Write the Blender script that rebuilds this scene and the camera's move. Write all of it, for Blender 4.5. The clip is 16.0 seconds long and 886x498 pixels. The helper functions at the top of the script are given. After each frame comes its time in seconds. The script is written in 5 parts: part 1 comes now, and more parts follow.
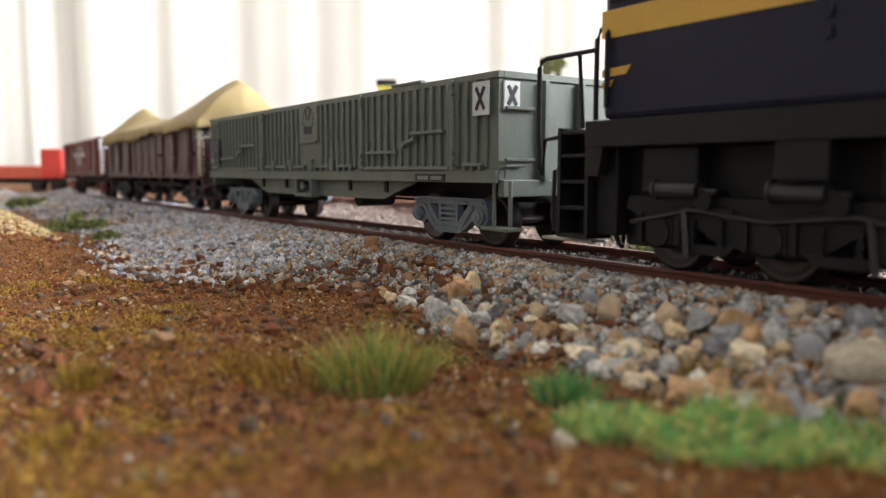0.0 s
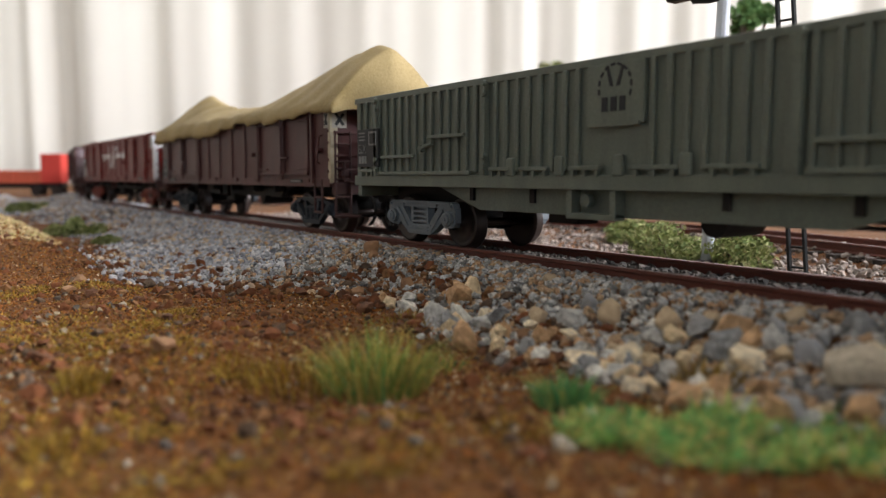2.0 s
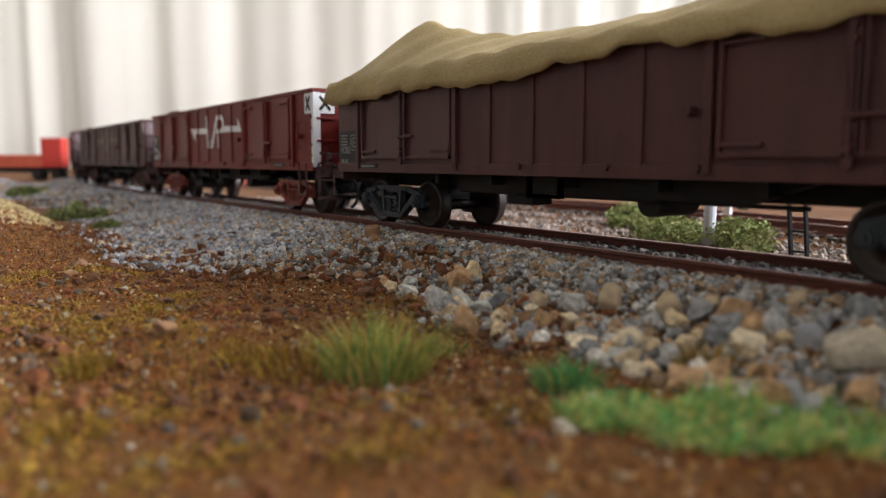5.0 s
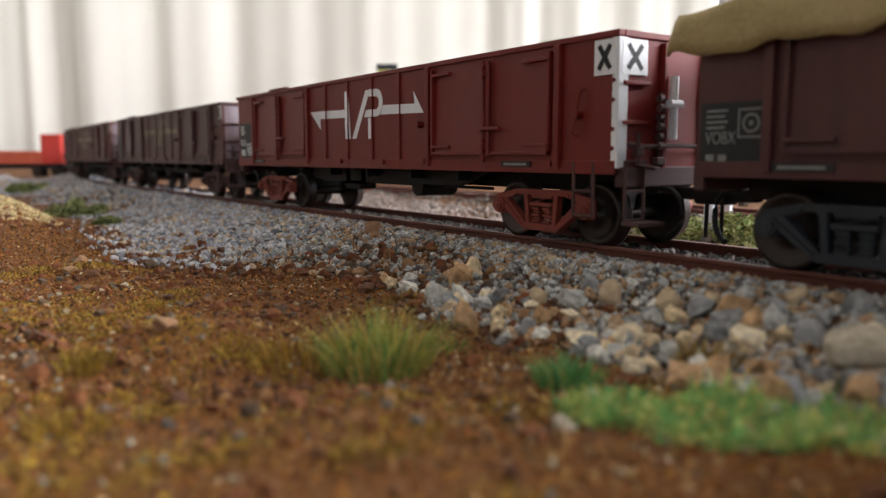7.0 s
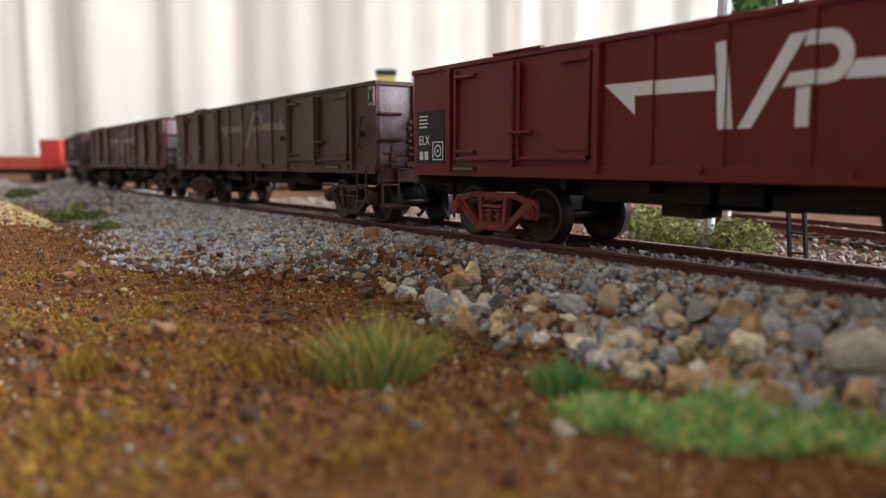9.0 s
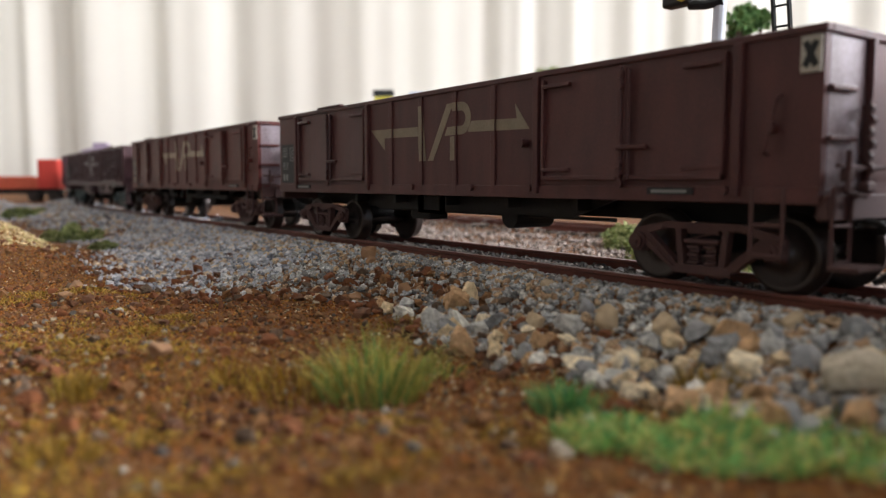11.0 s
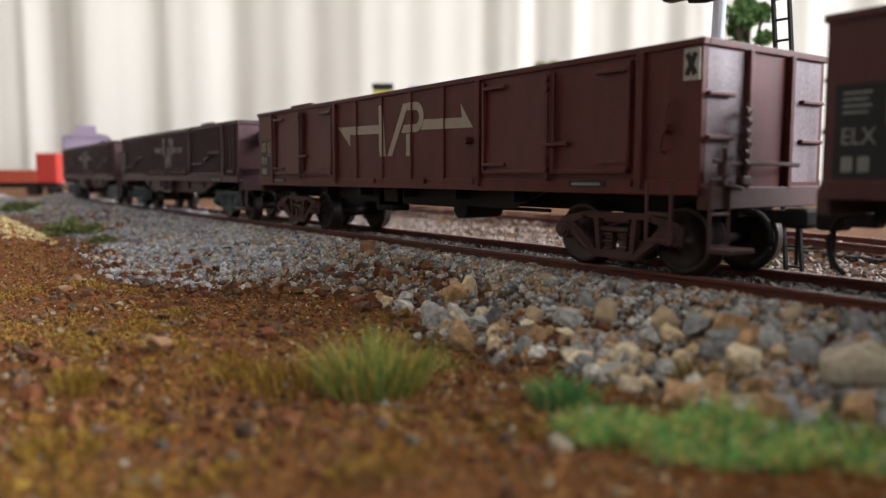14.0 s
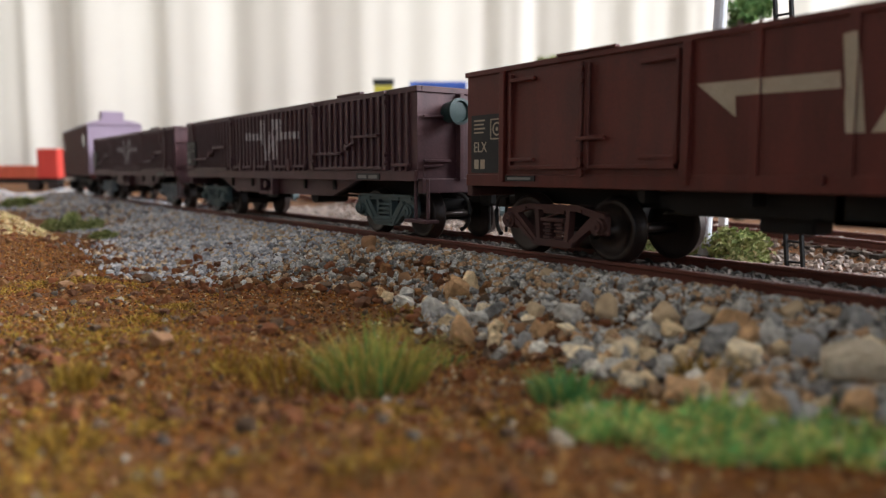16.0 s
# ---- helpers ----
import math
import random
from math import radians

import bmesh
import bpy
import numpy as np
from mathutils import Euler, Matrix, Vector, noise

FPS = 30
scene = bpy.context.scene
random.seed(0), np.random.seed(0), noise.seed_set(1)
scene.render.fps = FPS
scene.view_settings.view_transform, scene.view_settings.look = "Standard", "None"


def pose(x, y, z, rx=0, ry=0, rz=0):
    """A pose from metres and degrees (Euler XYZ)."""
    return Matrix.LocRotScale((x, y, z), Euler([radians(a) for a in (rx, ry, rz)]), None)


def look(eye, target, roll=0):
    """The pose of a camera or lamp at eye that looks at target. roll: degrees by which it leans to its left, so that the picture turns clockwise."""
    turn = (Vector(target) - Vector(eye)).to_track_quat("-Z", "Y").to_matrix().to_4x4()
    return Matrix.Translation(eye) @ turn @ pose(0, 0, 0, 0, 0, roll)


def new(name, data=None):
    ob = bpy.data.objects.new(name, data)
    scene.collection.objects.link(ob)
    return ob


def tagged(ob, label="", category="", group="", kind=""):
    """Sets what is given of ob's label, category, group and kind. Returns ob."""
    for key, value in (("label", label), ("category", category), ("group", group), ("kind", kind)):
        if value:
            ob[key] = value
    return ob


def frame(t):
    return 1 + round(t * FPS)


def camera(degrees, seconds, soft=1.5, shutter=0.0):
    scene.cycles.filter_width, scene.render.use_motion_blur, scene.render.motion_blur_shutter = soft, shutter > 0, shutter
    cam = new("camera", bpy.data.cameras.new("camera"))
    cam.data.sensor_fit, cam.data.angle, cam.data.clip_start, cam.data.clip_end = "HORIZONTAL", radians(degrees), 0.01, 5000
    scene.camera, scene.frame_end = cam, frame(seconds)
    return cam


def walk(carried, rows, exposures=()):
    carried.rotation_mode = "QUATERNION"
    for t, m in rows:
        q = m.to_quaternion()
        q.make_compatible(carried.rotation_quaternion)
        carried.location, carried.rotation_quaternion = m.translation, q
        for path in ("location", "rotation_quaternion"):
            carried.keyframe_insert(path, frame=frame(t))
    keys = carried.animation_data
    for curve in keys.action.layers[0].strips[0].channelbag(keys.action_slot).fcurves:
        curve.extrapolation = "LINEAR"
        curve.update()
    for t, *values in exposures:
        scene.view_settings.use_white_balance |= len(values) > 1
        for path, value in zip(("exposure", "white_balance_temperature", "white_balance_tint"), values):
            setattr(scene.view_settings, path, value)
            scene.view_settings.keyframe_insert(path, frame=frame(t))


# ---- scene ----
# A model railway at 1:87 on a layout in a curtained room. X runs along the track
# (the train goes towards +X), the railhead is z = 0, the track's middle is y = 0.
MM = 0.001
EYE = Vector((0.0, -0.106, 0.0152))
cam = camera(60.47, 16.0, soft=1.3)
cam.data.dof.use_dof = True
cam.data.dof.focus_distance = 0.155
cam.data.dof.aperture_fstop = 22.0

# seconds, turn away from the track, tilt down, lean (degrees)
SIGHT = [
    (0, 35.00, 5.82, 0.03), (0.5, 35.00, 5.80, 0.02), (1, 35.00, 5.87, 0.01), (1.5, 35.00, 5.76, 0.0),
    (2, 35.01, 5.46, 0.02), (2.5, 35.01, 5.55, 0.02), (3, 35.01, 5.87, 0.01), (3.5, 35.00, 6.34, 0.0),
    (4, 34.94, 6.58, 0.0), (6.5, 34.94, 6.73, 0.0), (7, 34.93, 6.92, 0.0), (7.5, 34.93, 6.79, 0.0),
    (8, 34.96, 6.47, 0.0), (8.5, 35.00, 6.34, 0.0), (9, 35.00, 6.53, 0.0), (11.5, 35.29, 4.47, 0.0),
    (12, 35.34, 4.10, 0.0), (12.5, 35.33, 4.38, 0.0), (13, 35.27, 5.20, 0.0), (13.5, 35.26, 5.34, 0.0),
    (14, 35.26, 5.51, 0.0), (14.5, 35.25, 5.66, 0.0), (15, 35.20, 6.01, 0.0), (15.5, 35.19, 6.13, 0.0),
    (16, 35.20, 5.85, 0.0)]


def sight(turn, tilt):
    a, b = radians(turn), radians(tilt)
    return Vector((-math.cos(a) * math.cos(b), math.sin(a) * math.cos(b), -math.sin(b)))


EXPOSURES = [(0, 2.0), (0.5, 1.9), (1.0, 1.55), (1.5, 1.5), (9, 1.5), (11.5, 1.46), (12.5, 1.3), (14, 1.36), (16, 1.42)]
walk(cam, [(t, look(EYE, EYE + sight(turn, tilt), lean)) for t, turn, tilt, lean in SIGHT], EXPOSURES)

# ---- light ----
world = bpy.data.worlds.new("World")
scene.world = world
world.use_nodes = True
sky = world.node_tree.nodes.new("ShaderNodeTexSky")
sky.sky_type = "NISHITA"
sky.sun_disc = False
sky.sun_elevation, sky.sun_rotation = radians(48), radians(60)
world.node_tree.links.new(sky.outputs[0], world.node_tree.nodes["Background"].inputs[0])
world.node_tree.nodes["Background"].inputs[1].default_value = 0.1

# the room's own axes: its window wall stands square to the view, its floor lies below the layout
ROOM = Matrix.Translation((0, -0.106, 0)) @ Matrix(((math.sin(radians(35)), -math.cos(radians(35)), 0, 0), (math.cos(radians(35)), math.sin(radians(35)), 0, 0), (0, 0, 1, 0), (0, 0, 0, 1)))


def window_light(name, eye, target, width, height, watts, colour):
    lamp = bpy.data.lights.new(name, "AREA")
    lamp.shape, lamp.size, lamp.size_y, lamp.energy, lamp.color = "RECTANGLE", width, height, watts, colour
    ob = new(name, lamp)
    ob.matrix_world = ROOM @ look(eye, target)
    return ob


# daylight in the openings: a wide window behind the curtain, one at the side; its reach above the curtain and the small
# back window are unseen, added as fill
window_light("window_light", (0.0, 2.19, 0.525), (0.0, 0.0, 0.525), 4.2, 2.55, 35.5, (1.0, 0.965, 0.91))
window_light("window_light", (2.98, -0.25, 1.33), (0.0, -0.25, 0.9), 3.1, 1.1, 100, (0.95, 0.95, 1.0))
window_light("window_light", (-0.5, -2.98, 0.95), (-0.5, 0.0, 0.6), 2.2, 1.1, 0.8, (1.0, 0.93, 0.82))

# ---- materials ----
def material(name, base, dark, rough=0.7, metal=0.0, grain=900.0, patch=90.0, bump=0.15, island=0.0, spread=0.5, obrand=0.0, relief=0.0002, streak=1.0):
    """Two-scale mottled paint or stone between two colours."""
    m = bpy.data.materials.new(name)
    m.use_nodes = True
    t = m.node_tree
    n, l = t.nodes, t.links
    b = n["Principled BSDF"]
    co = n.new("ShaderNodeTexCoord")
    fine, broad = n.new("ShaderNodeTexNoise"), n.new("ShaderNodeTexNoise")
    fine.inputs["Scale"].default_value, fine.inputs["Detail"].default_value = grain, 5
    broad.inputs["Scale"].default_value, broad.inputs["Detail"].default_value = patch, 4
    way = n.new("ShaderNodeMapping")
    way.inputs["Scale"].default_value = (1, 1, streak)
    l.new(co.outputs["Object"], way.inputs["Vector"])
    l.new(co.outputs["Object"], fine.inputs["Vector"])
    l.new(way.outputs[0], broad.inputs["Vector"])
    add = n.new("ShaderNodeMath")
    add.operation = "MULTIPLY_ADD"
    add.inputs[1].default_value, add.inputs[2].default_value = 0.45, 0.0
    l.new(fine.outputs["Fac"], add.inputs[0])
    mix = n.new("ShaderNodeMath")
    mix.operation = "MULTIPLY_ADD"
    mix.inputs[1].default_value = 0.55
    l.new(broad.outputs["Fac"], mix.inputs[0])
    l.new(add.outputs[0], mix.inputs[2])
    last = mix
    if island or obrand:
        geo = n.new("ShaderNodeNewGeometry") if island else n.new("ShaderNodeObjectInfo")
        k = n.new("ShaderNodeMath")
        k.operation = "MULTIPLY_ADD"
        k.inputs[1].default_value = island or obrand
        l.new(geo.outputs["Random Per Island" if island else "Random"], k.inputs[0])
        sub = n.new("ShaderNodeMath")
        sub.operation = "SUBTRACT"
        sub.inputs[1].default_value = (island or obrand) / 2
        l.new(mix.outputs[0], k.inputs[2])
        l.new(k.outputs[0], sub.inputs[0])
        last = sub
    ramp = n.new("ShaderNodeValToRGB")
    ramp.color_ramp.elements[0].position, ramp.color_ramp.elements[0].color = 0.5 - spread / 2, (*dark, 1)
    ramp.color_ramp.elements[1].position, ramp.color_ramp.elements[1].color = 0.5 + spread / 2, (*base, 1)
    l.new(last.outputs[0], ramp.inputs[0])
    l.new(ramp.outputs[0], b.inputs["Base Color"])
    b.inputs["Roughness"].default_value, b.inputs["Metallic"].default_value = rough, metal
    b.inputs["Specular IOR Level"].default_value = 0.5 if rough < 0.45 else 0.28
    if bump:
        bp = n.new("ShaderNodeBump")
        bp.inputs["Strength"].default_value, bp.inputs["Distance"].default_value = bump, relief
        l.new(fine.outputs["Fac"], bp.inputs["Height"])
        l.new(bp.outputs[0], b.inputs["Normal"])
    return m


BLACK = material("black_frame", (0.011, 0.010, 0.009), (0.006, 0.005, 0.005), 0.65)
PLASTER = material("wall_paint", (0.40, 0.375, 0.335), (0.35, 0.33, 0.29), 0.9, grain=40, patch=3, bump=0.1)
CEILING = material("ceiling_paint", (0.75, 0.73, 0.69), (0.7, 0.68, 0.64), 0.9, grain=40, patch=3, bump=0.1)


def curtain_material():
    m = bpy.data.materials.new("curtain_cloth")
    m.use_nodes = True
    n, l = m.node_tree.nodes, m.node_tree.links
    out = n["Material Output"]
    d, t, mix = n.new("ShaderNodeBsdfDiffuse"), n.new("ShaderNodeBsdfTranslucent"), n.new("ShaderNodeMixShader")
    co, w = n.new("ShaderNodeTexCoord"), n.new("ShaderNodeTexNoise")
    w.inputs["Scale"].default_value = 300
    l.new(co.outputs["Object"], w.inputs["Vector"])
    ramp = n.new("ShaderNodeValToRGB")
    ramp.color_ramp.elements[0].color, ramp.color_ramp.elements[1].color = (0.66, 0.62, 0.56, 1), (0.76, 0.73, 0.68, 1)
    l.new(w.outputs["Fac"], ramp.inputs[0])
    l.new(ramp.outputs[0], d.inputs["Color"])
    t.inputs["Color"].default_value = (0.42, 0.40, 0.37, 1)
    mix.inputs[0].default_value = 0.5
    l.new(d.outputs[0], mix.inputs[1])
    l.new(t.outputs[0], mix.inputs[2])
    l.new(mix.outputs[0], out.inputs["Surface"])
    return m


CURTAIN = curtain_material()


# ---- mesh helpers (millimetres) ----
def flush(name, bm, material, parent=None, label="", smooth=False):
    me = bpy.data.meshes.new(name)
    bm.to_mesh(me)
    bm.free()
    for p in me.polygons:
        p.use_smooth = smooth
    me.materials.append(material)
    ob = new(name, me)
    if parent:
        ob.parent = parent
    if label:
        ob["label"] = label
    return ob


def part(name, bm, material, parent, label="", smooth=False):
    return flush(name, bm, material, parent, label, smooth)


def box(bm, x0, x1, y0, y1, z0, z1, bevel=0.0):
    """A box between millimetre bounds, with bevelled edges if asked."""
    r = bmesh.ops.create_cube(bm, size=1.0, matrix=Matrix.Translation(((x0 + x1) / 2 * MM, (y0 + y1) / 2 * MM, (z0 + z1) / 2 * MM)) @ Matrix.Diagonal((abs(x1 - x0) * MM, abs(y1 - y0) * MM, abs(z1 - z0) * MM, 1)))
    if bevel:
        edges = {e for v in r["verts"] for e in v.link_edges}
        bmesh.ops.bevel(bm, geom=list(edges), offset=bevel * MM, segments=2, affect="EDGES", profile=0.5)
    return bm


def boxes(*rows, bevel=0.0):
    bm = bmesh.new()
    for r in rows:
        box(bm, *r, bevel=bevel)
    return bm


def rod(bm, points, radius, sides=6):
    """A tube through millimetre points."""
    pts = [Vector(p) * MM for p in points]
    rings = []
    for i, p in enumerate(pts):
        d = (pts[min(i + 1, len(pts) - 1)] - pts[max(i - 1, 0)]).normalized()
        u = d.orthogonal().normalized() if abs(d.z) < 0.95 else Vector((1, 0, 0))
        u = (Vector((0, 0, 1)) - d * d.z).normalized() if abs(d.z) < 0.95 else (u - d * u.dot(d)).normalized()
        v = d.cross(u)
        rings.append([bm.verts.new(p + (u * math.cos(k * math.tau / sides) + v * math.sin(k * math.tau / sides)) * radius * MM) for k in range(sides)])
    for a, b in zip(rings, rings[1:]):
        for k in range(sides):
            bm.faces.new((a[k], a[(k + 1) % sides], b[(k + 1) % sides], b[k]))
    bm.faces.new(list(reversed(rings[0])))
    bm.faces.new(rings[-1])
    return bm


def disc(bm, x, y0, y1, z, radius, sides=32, axis="Y"):
    """A cylinder whose axis lies across the track."""
    rings = [[bm.verts.new((( x + radius * math.cos(k * math.tau / sides)) * MM, y * MM, (z + radius * math.sin(k * math.tau / sides)) * MM)) for k in range(sides)] for y in (y0, y1)]
    a, b = rings
    for k in range(sides):
        bm.faces.new((a[k], a[(k + 1) % sides], b[(k + 1) % sides], b[k]))
    bm.faces.new(list(reversed(a)))
    bm.faces.new(b)
    return bm


def prism(bm, outline, y0, y1):
    """A plate cut to an x, z outline, between two depths."""
    a = [bm.verts.new((x * MM, y0 * MM, z * MM)) for x, z in outline]
    b = [bm.verts.new((x * MM, y1 * MM, z * MM)) for x, z in outline]
    n = len(a)
    bm.faces.new(a)
    bm.faces.new(list(reversed(b)))
    for k in range(n):
        bm.faces.new((b[k], b[(k + 1) % n], a[(k + 1) % n], a[k]))
    bmesh.ops.recalc_face_normals(bm, faces=bm.faces[:])
    return bm


def empty(name, label, category, group=""):
    return tagged(new(name), label, category, group)


GREEN = material("grey_green_paint", (0.150, 0.172, 0.135), (0.082, 0.098, 0.082), 0.5, grain=2500, patch=260, spread=0.45, streak=0.22)
BROWN = material("wagon_brown_paint", (0.092, 0.031, 0.029), (0.045, 0.017, 0.017), 0.46, grain=2500, patch=260, spread=0.4, streak=0.22)
BROWN2 = material("wagon_redbrown_paint", (0.112, 0.022, 0.017), (0.052, 0.013, 0.011), 0.46, grain=2500, patch=260, spread=0.4, streak=0.22)
PURPLE = material("wagon_purple_paint", (0.092, 0.042, 0.047), (0.042, 0.020, 0.024), 0.45, grain=2500, patch=260, spread=0.4, streak=0.22)
RED = material("wagon_red_paint", (0.167, 0.014, 0.009), (0.114, 0.010, 0.008), 0.46, grain=2500, patch=260, bump=0.08, streak=0.22)
REDFRAME = material("red_bogie", (0.24, 0.045, 0.03), (0.14, 0.03, 0.02), 0.55, grain=2500)
BROWNFRAME = material("brown_bogie", (0.09, 0.04, 0.035), (0.04, 0.02, 0.02), 0.65, grain=2500)
BLUEGREY = material("blue_grey_bogie", (0.172, 0.195, 0.211), (0.078, 0.094, 0.105), 0.6, grain=2200, patch=200)
BLUEBLACK = material("blue_black_bogie", (0.036, 0.042, 0.05), (0.014, 0.017, 0.022), 0.6, grain=2200)
DARKGREEN = material("dark_green_bogie", (0.08, 0.115, 0.115), (0.03, 0.045, 0.05), 0.6, grain=2200)
TEAL = material("dark_teal_paint", (0.02, 0.06, 0.055), (0.01, 0.03, 0.03), 0.4)
GREASE = material("greasy_black", (0.022, 0.021, 0.022), (0.008, 0.008, 0.008), 0.38, grain=2200, patch=300)
BLACKER = material("loco_black", (0.007, 0.007, 0.0075), (0.003, 0.003, 0.0035), 0.55)
WHEELSTEEL = material("wheel_steel", (0.05, 0.035, 0.03), (0.02, 0.016, 0.015), 0.4, metal=0.5, grain=1500)
RUBBER = material("black_rubber", (0.012, 0.012, 0.012), (0.006, 0.006, 0.006), 0.55)
WHITEPAINT = material("white_paint", (0.78, 0.79, 0.80), (0.66, 0.67, 0.69), 0.5, grain=2000, patch=150)
DULLWHITE = material("dirty_white_paint", (0.46, 0.43, 0.37), (0.26, 0.24, 0.2), 0.6, grain=2500, patch=300)
CREAM = material("cream_paint", (0.50, 0.44, 0.32), (0.32, 0.27, 0.18), 0.6, grain=2000, patch=300)
YELLOWED = material("yellowed_paint", (0.264, 0.224, 0.160), (0.144, 0.116, 0.080), 0.6, grain=2500, patch=250)
YELLOWED2 = material("dull_cream_paint", (0.42, 0.37, 0.29), (0.26, 0.21, 0.16), 0.6, grain=2500, patch=250)
FADED = material("faded_grey_paint", (0.540, 0.527, 0.540), (0.270, 0.230, 0.243), 0.65, grain=2500, patch=500, spread=0.4)
MARKER = material("chalky_white_paint", (0.62, 0.64, 0.62), (0.40, 0.43, 0.41), 0.55, grain=2500, patch=300)
DARKPAINT = material("black_paint", (0.018, 0.02, 0.022), (0.01, 0.011, 0.012), 0.5)
GREYLETTER = material("grey_lettering", (0.24, 0.25, 0.24), (0.13, 0.13, 0.13), 0.6, grain=2500)
YELLOW = material("ochre_yellow_paint", (0.58, 0.36, 0.07), (0.48, 0.29, 0.05), 0.45)
NAVY = material("navy_paint", (0.010, 0.012, 0.032), (0.006, 0.007, 0.02), 0.55, bump=0.05)
GLASSDARK = material("dark_glass", (0.01, 0.011, 0.013), (0.006, 0.007, 0.009), 0.08, bump=0)
TARP = material("khaki_cloth", (0.410, 0.316, 0.156), (0.218, 0.159, 0.063), 0.85, grain=1800, patch=75, bump=0.5, spread=0.45)


def many(name, colours, rough=0.85, grain=900.0, bump=0.4, shade=0.35, relief=0.0002, single=False):
    """Stones or fibres, each piece its own colour out of a few, with a mottled grain."""
    m = bpy.data.materials.new(name)
    m.use_nodes = True
    n, l = m.node_tree.nodes, m.node_tree.links
    b = n["Principled BSDF"]
    geo, ramp, co, noi = n.new("ShaderNodeNewGeometry"), n.new("ShaderNodeValToRGB"), n.new("ShaderNodeTexCoord"), n.new("ShaderNodeTexNoise")
    ramp.color_ramp.interpolation = "CONSTANT"
    while len(ramp.color_ramp.elements) < len(colours):
        ramp.color_ramp.elements.new(0.5)
    at = 0.0
    for e, (share, c) in zip(ramp.color_ramp.elements, colours):
        e.position, e.color = at, (*c, 1)
        at += share
    info = n.new("ShaderNodeObjectInfo")
    l.new(info.outputs["Random"] if single else geo.outputs["Random Per Island"], ramp.inputs[0])
    noi.inputs["Scale"].default_value, noi.inputs["Detail"].default_value = grain, 6
    l.new(co.outputs["Object"], noi.inputs["Vector"])
    val = n.new("ShaderNodeHueSaturation")
    rng = n.new("ShaderNodeMapRange")
    rng.inputs["From Min"].default_value, rng.inputs["From Max"].default_value = 0.25, 0.75
    rng.inputs["To Min"].default_value, rng.inputs["To Max"].default_value = 1 - shade, 1 + shade
    l.new(noi.outputs["Fac"], rng.inputs["Value"])
    l.new(rng.outputs[0], val.inputs["Value"])
    l.new(ramp.outputs[0], val.inputs["Color"])
    l.new(val.outputs[0], b.inputs["Base Color"])
    b.inputs["Roughness"].default_value = rough
    b.inputs["Specular IOR Level"].default_value = 0.25
    if bump:
        bp = n.new("ShaderNodeBump")
        bp.inputs["Strength"].default_value, bp.inputs["Distance"].default_value = bump, relief
        l.new(noi.outputs["Fac"], bp.inputs["Height"])
        l.new(bp.outputs[0], b.inputs["Normal"])
    return m


BALLAST = many("ballast_stone", [(0.26, (0.325, 0.330, 0.358)), (0.22, (0.426, 0.431, 0.459)), (0.18, (0.179, 0.185, 0.207)), (0.14, (0.526, 0.521, 0.526)), (0.12, (0.392, 0.280, 0.190)), (0.08, (0.538, 0.414, 0.280))])
DUSTY = many("dusty_ballast_stone", [(0.22, (0.285, 0.275, 0.255)), (0.18, (0.380, 0.378, 0.368)), (0.18, (0.160, 0.152, 0.144)), (0.1, (0.499, 0.476, 0.436)), (0.2, (0.321, 0.201, 0.119)), (0.12, (0.427, 0.293, 0.175))], grain=2400, bump=0.9, shade=0.7)
COARSE = many("coarse_stone", [(0.2, (0.615, 0.474, 0.292)), (0.2, (0.424, 0.414, 0.384)), (0.14, (0.731, 0.617, 0.430)), (0.16, (0.255, 0.255, 0.253)), (0.2, (0.454, 0.279, 0.146)), (0.1, (0.673, 0.648, 0.577))], grain=4500, bump=1.0, shade=0.5, relief=0.0005, single=True)
RUBBLE = many("pale_rubble", [(0.3, (0.27, 0.225, 0.20)), (0.25, (0.19, 0.16, 0.145)), (0.2, (0.34, 0.28, 0.24)), (0.25, (0.12, 0.10, 0.085))])
GRIT = many("red_grit", [(0.28, (0.193, 0.065, 0.013)), (0.22, (0.239, 0.093, 0.017)), (0.17, (0.115, 0.043, 0.010)), (0.12, (0.279, 0.139, 0.025)), (0.12, (0.054, 0.029, 0.011)), (0.065, (0.222, 0.139, 0.050)), (0.025, (0.451, 0.330, 0.202))], bump=0.2)
PEBBLE = many("mixed_pebbles", [(0.3, (0.150, 0.124, 0.098)), (0.28, (0.247, 0.135, 0.060)), (0.2, (0.247, 0.195, 0.128)), (0.15, (0.083, 0.068, 0.056)), (0.07, (0.315, 0.277, 0.217))])
SANDY = many("sandy_grit", [(0.4, (0.50, 0.38, 0.20)), (0.3, (0.42, 0.30, 0.15)), (0.2, (0.38, 0.33, 0.14)), (0.1, (0.26, 0.2, 0.12))], bump=0.2)
LEAF = many("dry_green_leaf", [(0.35, (0.24, 0.29, 0.10)), (0.3, (0.33, 0.36, 0.16)), (0.2, (0.15, 0.20, 0.07)), (0.15, (0.40, 0.40, 0.20))], bump=0)
DARKLEAF = many("dark_green_leaf", [(0.4, (0.068, 0.153, 0.043)), (0.35, (0.119, 0.221, 0.068)), (0.25, (0.170, 0.272, 0.102))], bump=0)
GRASS = many("green_grass", [(0.24, (0.145, 0.246, 0.048)), (0.24, (0.306, 0.312, 0.064)), (0.12, (0.076, 0.221, 0.064)), (0.26, (0.459, 0.344, 0.088)), (0.14, (0.340, 0.213, 0.056))], bump=0)
